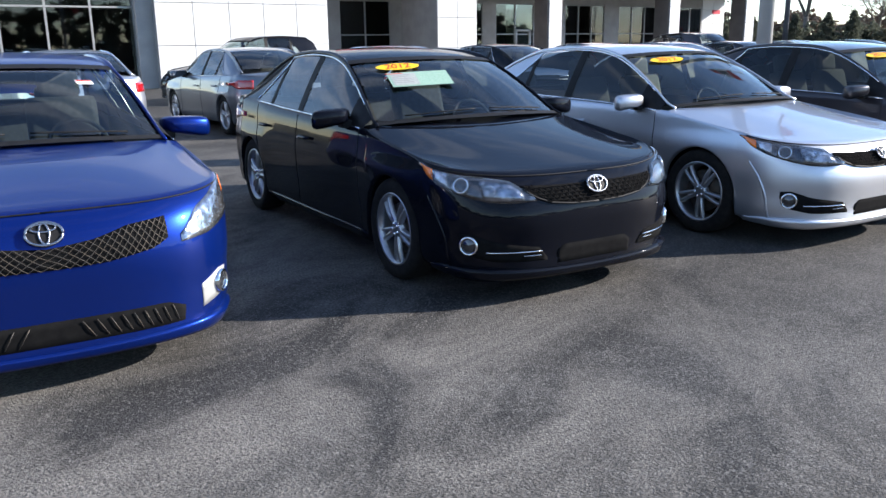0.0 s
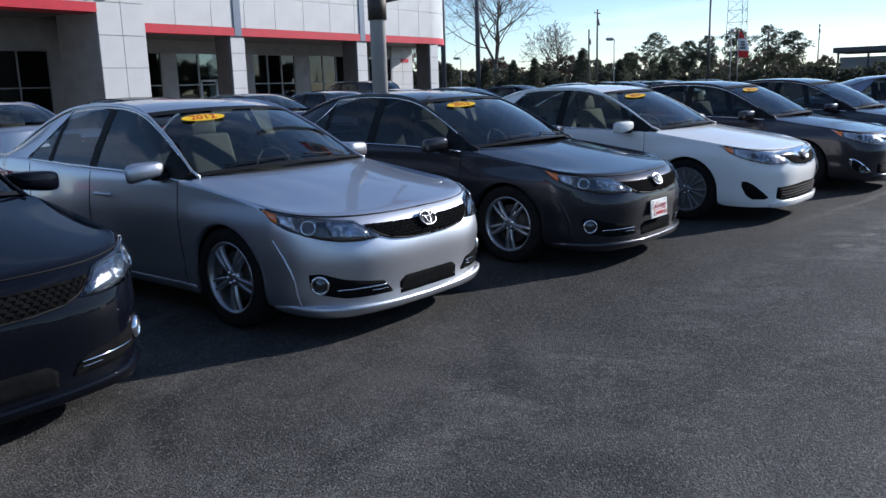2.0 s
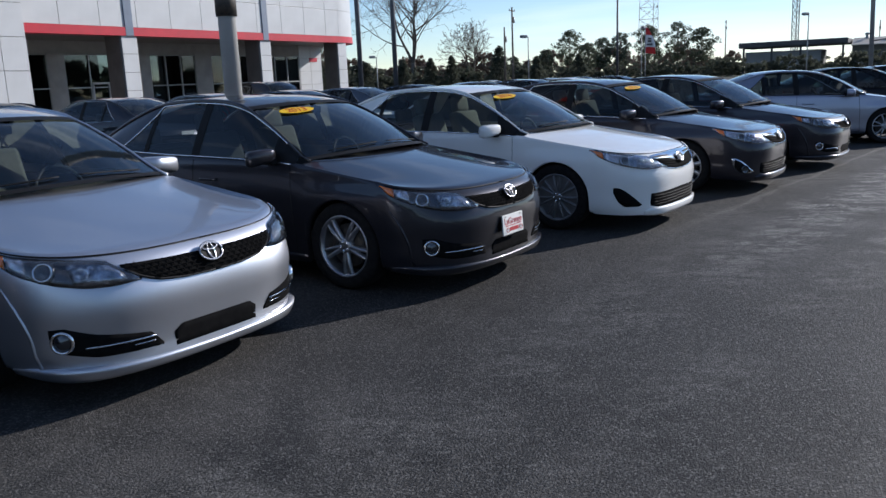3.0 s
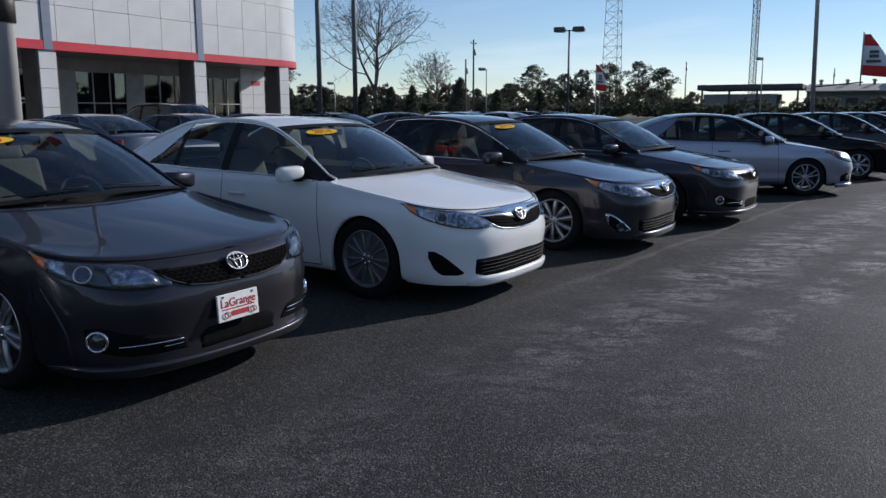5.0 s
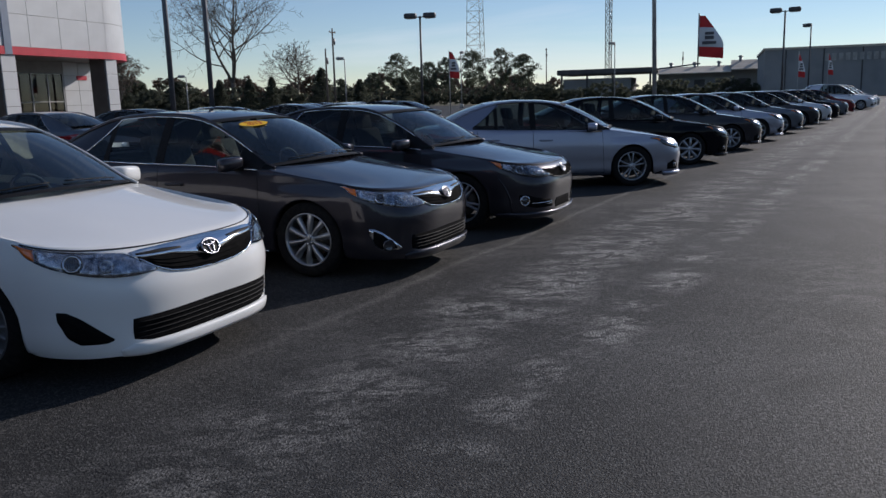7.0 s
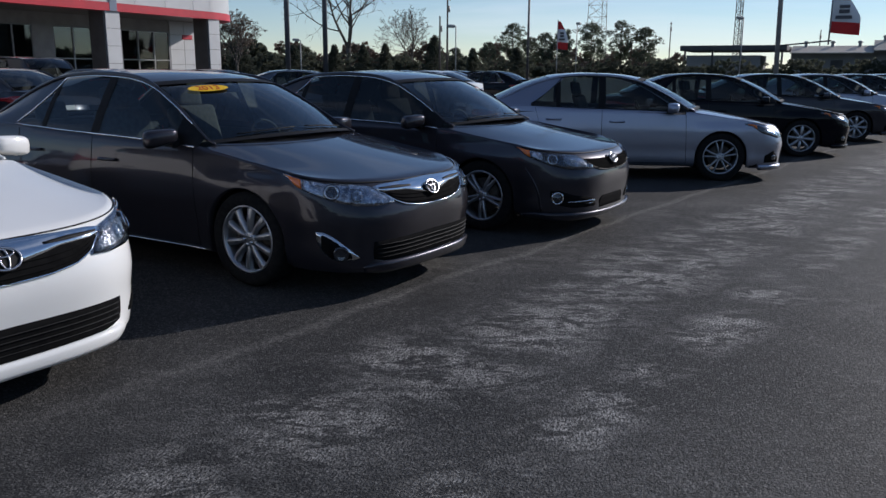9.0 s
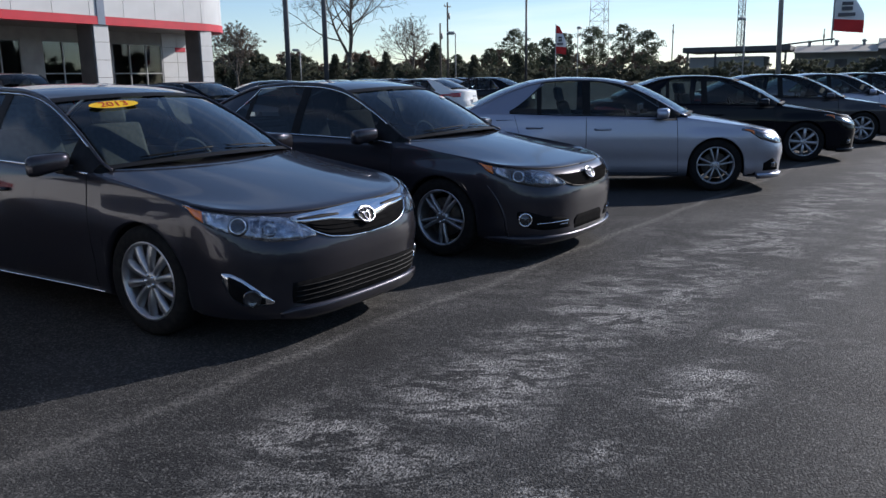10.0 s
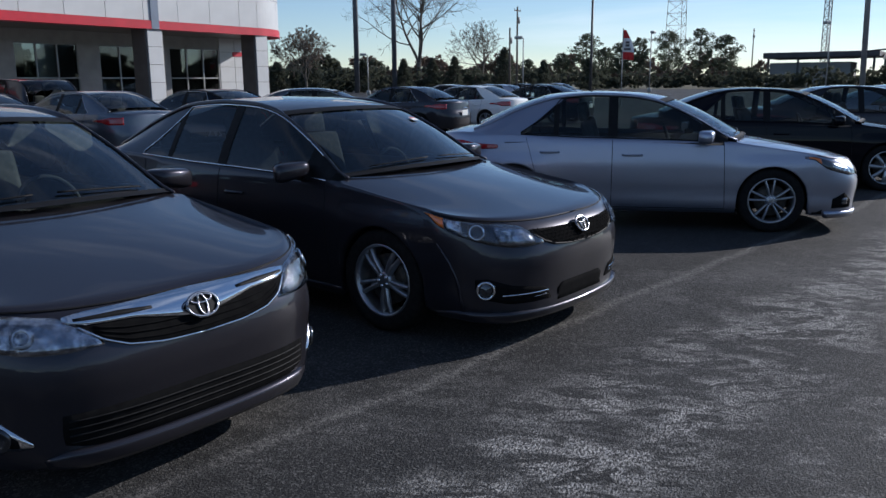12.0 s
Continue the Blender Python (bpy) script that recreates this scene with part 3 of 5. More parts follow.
def over_patch(sh, name, y0, y1, n, v0=-1.0, v1=1.0, m=14, lift=0.0):
    return rows_to_mesh(name, [[sh.over(v, y) + Vector((0, 0, lift)) for v in steps(v0, v1, m)] for y in steps(y0, y1, n)], True)


def rim_mesh(kind):
    R = 0.236
    out = [lathe("r", [(-0.02, R + 0.004), (0.0, R + 0.006), (0.012, R), (0.010, R - 0.012), (-0.035, R - 0.022), (-0.15, R - 0.03)], 40)]
    out.append(lathe("h", [(-0.06, 0.062), (-0.012, 0.058), (-0.004, 0.04), (-0.004, 0.001)], 20))

    def spoke(a0, w0, w1, r0=0.045, r1=R - 0.004, lean=0.0, bulge=0.012, x0=-0.012):
        vs = []
        for k in range(5):
            t = k / 4
            r = r0 + (r1 - r0) * t
            w = w0 + (w1 - w0) * t
            x = x0 + bulge * math.sin(math.pi * t) - 0.004 * t
            ang = a0 + lean * t
            d, n = Vector((0, math.cos(ang), math.sin(ang))), Vector((0, -math.sin(ang), math.cos(ang)))
            for sx, sw in ((-0.03, -1), (0.0, -0.75), (0.004, 0), (0.0, 0.75), (-0.03, 1)):
                vs.append(Vector((x + sx, 0, 0)) + d * r + n * w * sw)
        return mesh("s", vs, grid_faces(5, 5))

    if kind == "split":
        for k in range(5):
            c = 2 * math.pi * k / 5 + 0.3
            out += [spoke(c - 0.17, 0.017, 0.013, lean=0.03), spoke(c + 0.17, 0.017, 0.013, lean=-0.03)]
            out.append(spoke(c, 0.024, 0.010, 0.04, 0.13, x0=-0.018))
    elif kind == "ten":
        for k in range(10):
            out.append(spoke(2 * math.pi * k / 10 + 0.15, 0.016, 0.034 if k % 2 else 0.030))
    elif kind == "fan":
        out.append(lathe("d", [(-0.032, R - 0.02), (-0.028, 0.05)], 32))
        for k in range(7):
            c = 2 * math.pi * k / 7
            out += [spoke(c - 0.14, 0.012, 0.016, lean=-0.06), spoke(c + 0.14, 0.012, 0.016, lean=0.06)]
    elif kind == "cover":
        for k in range(8):
            out.append(spoke(2 * math.pi * k / 8, 0.020, 0.034, bulge=0.02))
    else:
        for k in range(10):
            out.append(spoke(2 * math.pi * k / 10 + (0.1 if k % 2 else -0.1), 0.011, 0.014, lean=0.02))
    return join("rim", out)


TYRE = lathe("tyre", [(-0.19, 0.236), (-0.205, 0.256), (-0.205, 0.29), (-0.19, 0.322), (-0.16, 0.331), (-0.12, 0.3335), (-0.05, 0.3335), (-0.012, 0.331),
                      (0.014, 0.318), (0.022, 0.29), (0.020, 0.256), (0.008, 0.238)], 48)
DISC = lathe("brake_disc", [(-0.085, 0.165), (-0.06, 0.165), (-0.055, 0.07), (-0.05, 0.0)], 28)
NUT = lathe("wheel_nut", [(-0.02, 0.011), (0.004, 0.010), (0.006, 0.0)], 8)
RIMS = {k: rim_mesh(k) for k in ("split", "ten", "cover", "twin", "fan")}
for d_, m_ in ((TYRE, RUBBER), (DISC, DARKMETAL), (NUT, CHROME)):
    d_.materials.append(m_)
COVERGREY = surface("grey_wheel_cover", (0.20, 0.205, 0.215), (0.16, 0.165, 0.17), 12.0, 0.4, 0.5)
for k_, d_ in RIMS.items():
    d_.materials.append(COVERGREY if k_ == "fan" else ALLOY)


def seat_mesh():
    bm = bmesh.new()
    box_bm(bm, (-0.25, -0.28, 0.0), (0.25, 0.26, 0.17), 0.05)
    b = bmesh.new()
    box_bm(b, (-0.24, -0.06, 0.0), (0.24, 0.08, 0.62), 0.05)
    bmesh.ops.transform(b, matrix=pose(0, 0.24, 0.12, -18), verts=b.verts)
    return bm_mesh("seat_cushion", bm, True), bm_mesh("backrest", b, True)


def headrest_mesh():
    bm = bmesh.new()
    box_bm(bm, (-0.14, -0.05, 0.0), (0.14, 0.05, 0.19), 0.04)
    me = bm_mesh("headrest", bm, True)
    return me


KITS = {}


def ellipse_ring(rx, rz, t, x=0, z=0, depth=0.008, n=28):
    """An upright oval ring facing -y."""
    pts = [(x + rx * math.cos(2 * math.pi * k / n), -depth * 0.5, z + rz * math.sin(2 * math.pi * k / n)) for k in range(n)]
    return tube("ring", pts + pts[:1], t, 6, cap=False)


def oval_mesh(rx, ry, depth=0.002, n=32):
    top = [(rx * math.cos(2 * math.pi * k / n), ry * math.sin(2 * math.pi * k / n), depth) for k in range(n)]
    low = [(x, y, 0) for x, y, _ in top]
    faces = [tuple(range(n))] + [(k, n + k, n + (k + 1) % n, (k + 1) % n) for k in range(n)]
    return mesh("oval", top + low, faces, False)


def kit(sh, trim):
    """All meshes of one model, as (name, mesh, material, painted, label) rows."""
    key = (id(sh), trim)
    if key in KITS:
        return KITS[key]
    K = []

    def add(name, me, material, painted=False, label=""):
        if material in (CAR_GLASS, DARK_GLASS, SIDE_GLASS, LAMP_GLASS):
            face_out(me)
        if not me.materials:
            me.materials.append(material)
        K.append((name, me, material, painted, label))

    def pair(name, me, material, painted=False, label=""):
        add(name, me, material, painted, label)
        add(name, mirrored(name, me), material, painted, label)

    k = sh.wb - 2.775
    add("body", build_body(sh), BLACKP, True)
    add("roof", over_patch(sh, "roof", 1.17, 2.42 + k, 16, m=18), BLACKP, True)
    add("windshield", over_patch(sh, "windshield", 0.40, 1.19, 12, -0.965, 0.965, m=18, lift=-0.006), CAR_GLASS)
    add("windshield_surround", join("windshield_surround", [over_patch(sh, "t", 1.12, 1.20, 2, lift=0.002), over_patch(sh, "b", 0.38, 0.43, 2, lift=0.004)]), BLACKP)
    add("rear_window", over_patch(sh, "rear_window", 2.40 + k, 3.12 + k, 10, -0.93, 0.93, lift=-0.004), DARK_GLASS)
    add("roof_pillar", tube("roof_pillar", [sh.rail(y) for y in steps(0.36, 3.24 + k, 30)], [0.010 if y < 1.15 else 0.020 for y in steps(0.36, 3.24 + k, 30)], 8), BLACKP, True)
    add("roof_pillar", mirrored("roof_pillar", K[-1][1]), BLACKP, True)
    q0, q1 = 2.36 + k, 2.70 + k
    cut = curve_of([0, q0 - 0.1, q1], [0.93, 0.93, 0.10])
    low, high = (lambda y: 0.05), (lambda y: 0.95)
    pair("rear_pillar", join("rear_pillar", [band(sh, "c", q0 - 0.1, q1, 12, cut, lambda y: 1.0), band(sh, "c2", q1, 3.24 + k, 8, lambda y: 0.0, lambda y: 1.0),
                                             band(sh, "c3", 0.5, q1, 20, lambda y: -0.01, lambda y: 0.05, 1)]), BLACKP, True)
    tint = DARK_GLASS if trim in ("se", "old") else SIDE_GLASS
    pair("front_door_glass", band(sh, "front_door_glass", 0.70, 1.60, 14, low, high), tint)
    pair("rear_door_glass", band(sh, "rear_door_glass", 1.68, q0 - 0.06, 12, low, lambda y: min(0.95, cut(y))), tint)
    pair("quarter_glass", band(sh, "quarter_glass", q0 - 0.02, q1 - 0.01, 8, low, cut), tint)
    pair("window_post", band(sh, "window_post", 1.59, 1.69, 2, low, high, off=0.004), BLACKP)
    pair("quarter_post", band(sh, "quarter_post", q0 - 0.07, q0 - 0.01, 2, low, cut, off=0.004), BLACKP)
    pair("mirror_sail", band(sh, "mirror_sail", 0.46, 0.72, 4, lambda y: 0.02, lambda y: 0.97, off=0.004), BLACKP)
    trimline = [sh.side(y, 0.96) + Vector((-0.004, 0, 0)) for y in steps(0.62, q0 - 0.08, 20)] + [sh.side(y, cut(y) + 0.02) + Vector((-0.004, 0, 0)) for y in steps(q0 - 0.02, q1, 6)]
    belt = [sh.side(y, 0.035) + Vector((-0.008, 0, 0)) for y in steps(q1, 0.50, 24)]
    pair("window_trim", tube("window_trim", trimline + belt, 0.0065, 6), CHROME if trim != "compact" else BLACKP)
    # seams of the doors, hood and bumper
    def seam(pts, r=0.0035):
        return tube("gap", pts, r, 4, smooth=False)
    gaps = []
    for y0, lean in ((0.47, 0.05), (1.64, 0.0), (2.45 + k, 0.28)):
        zz = steps(0.24 if y0 < 2.2 else 0.62, sh.shoulder(y0) - 0.02, 10)
        gaps.append(seam([sh.plan(sh.u_of(y0 + lean * (z - 0.3)), z) + Vector((-0.0005, 0, 0)) for z in zz]))
    gaps.append(seam([sh.plan(u, 0.24) + sh.out(u, 0.24) * 0.0005 for u in (sh.u_of(y) for y in steps(0.47, 2.3 + k, 14))]))
    gaps.append(seam([sh.plan(u, sh.shoulder(sh.plan(u, 0.75).y) - 0.010) + sh.out(u, 0.74) * 0.0025 for u in steps(0.0, 0.98, 26)], 0.0045))
    for g in gaps:
        pair("panel_gap", g, BLACKP)
    pair("door_handle", join("door_handle", [tube("dh", [sh.plan(sh.u_of(y), 0.80) + Vector((-0.03 if 0.02 < y - y0 < 0.18 else -0.005, 0, 0.0)) for y in steps(y0, y0 + 0.2, 8)], 0.013, 6) for y0 in (1.33,)]), BLACKP, True)
    pair("door_handle", join("door_handle", [tube("dh", [sh.plan(sh.u_of(y), 0.825) + Vector((-0.03 if 0.02 < y - y0 < 0.18 else -0.005, 0, 0.0)) for y in steps(y0, y0 + 0.2, 8)], 0.013, 6) for y0 in (2.28 + k,)]), BLACKP, True)
    # mirrors
    bm = bmesh.new()
    bmesh.ops.create_uvsphere(bm, u_segments=16, v_segments=10, radius=1)
    for v in bm.verts:
        c = Vector([math.copysign(abs(t) ** 0.5, t) for t in v.co])
        c.y = min(0.7, c.y)
        v.co = Vector((c.x * 0.128 + 0.05 * c.y, c.y * 0.080 - 0.03 * c.x, c.z * (0.060 - 0.016 * c.x * (1 if c.z < 0 else 0.3)) + 0.010 * c.x))
    bmesh.ops.transform(bm, matrix=Matrix.Translation((-sh.half(0.7, 0.95) - 0.12, 0.70, 1.005)), verts=bm.verts)
    pair("wing_mirror", bm_mesh("wing_mirror", bm, True), BLACKP, True)
    pair("mirror_stalk", box("mirror_stalk", (-sh.half(0.7, 0.95) - 0.05, 0.66, 0.93), (-sh.half(0.7, 0.95) + 0.06, 0.76, 0.985), 0.012), BLACKP)
    # underside, arches, cabin
    for c in (0, sh.wb):
        pair("arch_liner", mesh("arch_liner", [(x, c - (sh.arch + 0.02) * math.cos(t), 0.335 + (sh.arch + 0.02) * math.sin(t)) for x in (-0.86, -0.45) for t in steps(-0.3, math.pi + 0.3, 20)], grid_faces(2, 21)), BLACKP)
    add("underbody", join("underbody", [box("f", (-0.84, -0.5, 0.2), (0.84, -0.40, 0.5)), box("e", (-0.45, -0.85, 0.21), (0.45, 0.42, 0.62)), box("m", (-0.82, 0.38, 0.2), (0.82, sh.wb - 0.38, 0.36)),
                                        box("r", (-0.45, sh.wb - 0.4, 0.24), (0.45, sh.wb + 0.9, 0.6))]), BLACKP)
    add("cabin_lining", join("cabin_lining", [box("d", (-0.83, 0.36, 0.36), (0.83, sh.wb + 0.3, 0.42)), box("l", (-0.85, 0.5, 0.4), (-0.80, 2.8, 0.93)), box("r", (0.80, 0.5, 0.4), (0.85, 2.8, 0.93)),
                                              box("sh", (-0.70, 2.72 + k, 0.98), (0.70, 3.1 + k, 1.03))]), CABIN)
    add("dashboard", rows_to_mesh("dashboard", [[Vector((x, y, z - 0.03 * (x / 0.78) ** 2)) for x in steps(-0.80, 0.80, 10)] for y, z in ((0.36, 0.90), (0.50, 0.945), (0.66, 0.965), (0.78, 0.95), (0.84, 0.89), (0.82, 0.7), (0.78, 0.5))]), CABIN)
    wheel = [(0.37 + 0.18 * math.cos(t), 0.98 + 0.06 * math.sin(t), 0.88 + 0.17 * math.sin(t)) for t in steps(0, 2 * math.pi, 24)]
    add("steering_wheel", join("steering_wheel", [tube("w", wheel, 0.015, 6), tube("c", [(0.20, 0.98, 0.88), (0.54, 0.98, 0.88)], 0.018, 6), tube("col", [(0.37, 0.98, 0.87), (0.37, 0.8, 0.82)], 0.04, 8)]), CABIN)
    pair("wiper", tube("wiper", [sh.over(v, 0.455 + 0.03 * (0.7 + v)) + Vector((0, 0, 0.010)) for v in steps(-0.74, -0.08, 10)], 0.005, 5), BLACKP)
    add("inner_mirror", box("inner_mirror", (-0.12, 1.04, 1.29), (0.12, 1.08, 1.35), 0.012), CABIN)
    # nose
    if trim in ("se", "le", "xle"):
        hu = steps(0.27, 1.012, 28)
        hl_lo = curve_of([0.27, 0.38, 0.50, 0.62, 0.78, 0.92, 1.0, 1.012], [0.618, 0.608, 0.614, 0.636, 0.684, 0.742, 0.794, 0.805])
        hl_hi = curve_of([0.27, 0.38, 0.50, 0.62, 0.80, 0.92, 1.0, 1.012], [0.630, 0.728, 0.746, 0.760, 0.782, 0.799, 0.812, 0.815])
        inner = DARKLENS if trim == "se" else LENS
        pair("headlight", skin_patch(sh, "headlight", hu, hl_lo, hl_hi, 5, 0.004), inner, label="clear lens with dark bezel" if trim == "se" else "clear lens with bright reflector")
        if trim == "se":
            pair("reflector", skin_patch(sh, "reflector", steps(0.33, 0.545, 9), lambda u: hl_lo(u) + 0.014, lambda u: hl_hi(u) - 0.022, 3, 0.007), LENS, label="bright faceted reflector")
            pair("reflector", skin_patch(sh, "reflector", steps(0.745, 0.86, 5), lambda u: hl_lo(u) + 0.012, lambda u: hl_hi(u) - 0.010, 3, 0.007), LENS)
        pair("turn_signal", skin_patch(sh, "turn_signal", steps(0.865, 1.008, 8), lambda u: hl_lo(u) + 0.006, lambda u: hl_hi(u) - 0.006, 3, 0.007), AMBER, label="amber turn signal lens")
        for u, z, r in ((0.655, 0.703, 0.043), (0.50, 0.676, 0.030)):
            c, n = sh.plan(u, z), sh.out(u, z)
            bowl = lathe("projector", [(0.0, r + 0.012), (0.012, r + 0.010), (0.013, r), (0.006, r * 0.9), (0.010, r * 0.5), (0.013, 0.0)], 20)
            rot = Vector((1, 0, 0)).rotation_difference(n).to_matrix().to_4x4()
            bowl.transform(Matrix.Translation(c + n * 0.002) @ rot)
            pair("projector", bowl, DARKLENS if r > 0.04 else LENS)
            ring_ = lathe("lamp_ring", [(0.010, r + 0.004), (0.016, r + 0.002), (0.016, r - 0.004), (0.010, r - 0.005)], 24)
            ring_.transform(Matrix.Translation(c + n * 0.002) @ rot)
            pair("lamp_ring", ring_, CHROME)
        pair("lamp_cover", skin_patch(sh, "lamp_cover", steps(0.285, 0.865, 20), lambda u: hl_lo(u) + 0.002, lambda u: hl_hi(u) - 0.002, 4, 0.020, 0.014), LAMP_GLASS)
        gu = steps(-0.33, 0.33, 30)
        g_lo = curve_of([-0.33, -0.27, -0.2, -0.1, 0, 0.1, 0.2, 0.27, 0.33], [0.688, 0.636, 0.604, 0.588, 0.583, 0.588, 0.604, 0.636, 0.688] if trim == "se" else [0.688, 0.634, 0.598, 0.578, 0.572, 0.578, 0.598, 0.634, 0.688])
        g_hi = curve_of([-0.33, -0.12, 0, 0.12, 0.33], [0.700, 0.692, 0.690, 0.692, 0.700])
        add("grille", skin_patch(sh, "grille", gu, g_lo, g_hi, 4, 0.003), MATTE, label="black grille")
        bars = []
        if trim == "se":
            cell, tall = 0.029, 0.025
            def knot(u, z):
                return sh.plan(u, z) + sh.out(u, z) * 0.010
            inside = lambda u, z: abs(u) < 0.322 and g_lo(u) - 0.001 < z < g_hi(u) + 0.001
            for r in range(-1, 9):                       # rows of hexagons, every other one shifted by half a cell
                z0 = 0.580 + r * tall * 0.75
                sft = cell / 2 if r % 2 else 0.0
                for i in range(-13, 14):
                    u0 = i * cell + sft
                    top, left, right = (u0, z0 + tall * 0.5), (u0 - cell / 2, z0 + tall * 0.25), (u0 + cell / 2, z0 + tall * 0.25)
                    low = (u0 - cell / 2, z0 - tall * 0.25)
                    for p, q in ((left, top), (top, right), (low, left)):
                        if inside(*p) and inside(*q):
                            bars.append(tube("bar", [knot(*p), knot(*q)], 0.0028, 5, cap=False))
            add("grille_mesh", join("grille_mesh", bars), MATTE, label="black honeycomb lattice")
            pair("grille_trim", skin_patch(sh, "grille_trim", steps(0.0, 0.32, 16), lambda u: g_lo(u) - 0.008, lambda u: g_lo(u) + 0.002, 1, 0.010), CHROME if trim != "se" else BLACKP)
        else:
            for t in (0.2, 0.42, 0.64):
                bars.append(skin_patch(sh, "bar", gu[2:-2], lambda u: g_lo(u) + (g_hi(u) - g_lo(u)) * t - 0.002, lambda u: g_lo(u) + (g_hi(u) - g_lo(u)) * t + 0.003, 1, 0.008, 0.006))
            add("grille_bar", join("grille_bar", bars), MATTE)
            cu = steps(-0.365, 0.365, 34)
            knots = [-0.365, -0.3, -0.16, -0.07, 0, 0.07, 0.16, 0.3, 0.365]
            add("chrome_brow", skin_patch(sh, "chrome_brow", cu, curve_of(knots, [0.706, 0.692, 0.686, 0.660, 0.640, 0.660, 0.686, 0.692, 0.706]),
                                          curve_of(knots, [0.724, 0.732, 0.735, 0.738, 0.741, 0.738, 0.735, 0.732, 0.724]), 4, 0.009, 0.015), CHROME, label="broad winged chrome bar")
            pair("brow_slot", skin_patch(sh, "brow_slot", steps(0.11, 0.335, 10), curve_of([0.11, 0.2, 0.335], [0.699, 0.700, 0.706]), curve_of([0.11, 0.2, 0.335], [0.708, 0.716, 0.714]), 1, 0.011), BLACKP)
            pair("grille_rim", tube("grille_rim", [sh.plan(u, g_lo(u)) + sh.out(u, g_lo(u)) * 0.005 for u in steps(0.33, 0.0, 18)], 0.005, 6), CHROME)
    elif trim == "old":
        hu = steps(0.40, 0.985, 20)
        hl_lo = curve_of([0.40, 0.55, 0.75, 0.985], [0.618, 0.628, 0.675, 0.770])
        hl_hi = curve_of([0.40, 0.50, 0.75, 0.985], [0.655, 0.755, 0.835, 0.855])
        pair("headlight", skin_patch(sh, "headlight", hu, hl_lo, hl_hi, 5, 0.006), LENS, label="large clear headlight lens")
        pair("turn_signal", skin_patch(sh, "turn_signal", steps(0.94, 0.984, 4), lambda u: hl_lo(u) + 0.01, lambda u: hl_hi(u) - 0.01, 3, 0.010), AMBER)
        gu = steps(-0.34, 0.34, 28)
        g_lo = curve_of([-0.34, -0.28, -0.12, 0, 0.12, 0.28, 0.34], [0.650, 0.615, 0.585, 0.580, 0.585, 0.615, 0.650])
        g_hi = curve_of([-0.34, -0.2, -0.1, 0, 0.1, 0.2, 0.34], [0.745, 0.730, 0.690, 0.670, 0.690, 0.730, 0.745])
        add("grille", skin_patch(sh, "grille", gu, g_lo, g_hi, 4, 0.003), MATTE)
        bars = []
        for i in range(-14, 15):
            for lean in (1, -1):
                pts = [(i * 0.024 + lean * 0.072 * (t - 0.5), t) for t in steps(0, 1, 6)]
                pts = [sh.plan(u, g_lo(u) + (g_hi(u) - g_lo(u)) * t) + sh.out(u, 0.6) * 0.010 for u, t in pts if abs(u) < 0.338]
                if len(pts) > 2:
                    bars.append(tube("bar", pts, 0.0016, 4, cap=False))
        add("grille_mesh", join("grille_mesh", bars), DARKMETAL, label="dark grey mesh lattice")
    else:
        hu = steps(0.42, 1.03, 22)
        hl_lo = curve_of([0.42, 0.6, 0.85, 1.03], [0.60, 0.60, 0.665, 0.775])
        hl_hi = curve_of([0.42, 0.6, 0.85, 1.03], [0.63, 0.70, 0.765, 0.80])
        pair("headlight", skin_patch(sh, "headlight", hu, hl_lo, hl_hi, 5, 0.005), DARKLENS)
        pair("reflector", skin_patch(sh, "reflector", steps(0.56, 0.80, 8), lambda u: hl_lo(u) + 0.016, lambda u: hl_hi(u) - 0.020, 3, 0.008), LENS)
        pair("turn_signal", skin_patch(sh, "turn_signal", steps(0.93, 1.02, 5), lambda u: hl_lo(u) + 0.01, lambda u: hl_hi(u) - 0.008, 3, 0.009), AMBER)
        add("grille", skin_patch(sh, "grille", steps(-0.40, 0.40, 20), lambda u: 0.60, lambda u: 0.655, 2, 0.004), BLACKP)
        add("lower_grille", skin_patch(sh, "lower_grille", steps(-0.36, 0.36, 20), lambda u: 0.24, lambda u: 0.44, 3, 0.004), BLACKP)
        pair("side_vent", skin_patch(sh, "side_vent", steps(0.52, 0.80, 12), lambda u: 0.262, curve_of([0.52, 0.66, 0.80], [0.33, 0.42, 0.36]), 3, 0.004), MATTE)
        pair("fog_lamp", skin_patch(sh, "fog_lamp", steps(0.60, 0.68, 6), lambda u: 0.30, lambda u: 0.365, 3, 0.010), DARKLENS)
        add("front_lip", skin_patch(sh, "front_lip", steps(-0.88, 0.88, 40), lambda u: sh.bottom(u) - 0.004, lambda u: 0.212 + 0.02 * abs(u), 2, lambda u: 0.016 + 0.026 * abs(u) ** 3, 0.04), BLACKP, True)
    # lower nose
    if trim in ("se", "old"):
        wide = 0.40 if trim == "old" else 0.165
        lg = curve_of([0, 0.8 * wide, wide], [0.345, 0.345, 0.31])
        add("lower_grille", skin_patch(sh, "lower_grille", steps(-wide, wide, 22), lambda u: 0.236, lambda u: lg(abs(u)), 3, 0.003), MATTE)
        old = trim == "old"
        va = steps(0.50 if old else 0.215, 0.715, 20)
        v_lo = curve_of([0.215, 0.5, 0.64, 0.715], [0.258, 0.268, 0.300, 0.375])
        v_hi = curve_of([0.215, 0.26, 0.5, 0.64, 0.715], [0.275, 0.345, 0.385, 0.430, 0.425])
        pair("side_vent", skin_patch(sh, "side_vent", va, v_lo, v_hi, 4, 0.003), GALV if old else MATTE, label="silver fog lamp housing" if old else "")
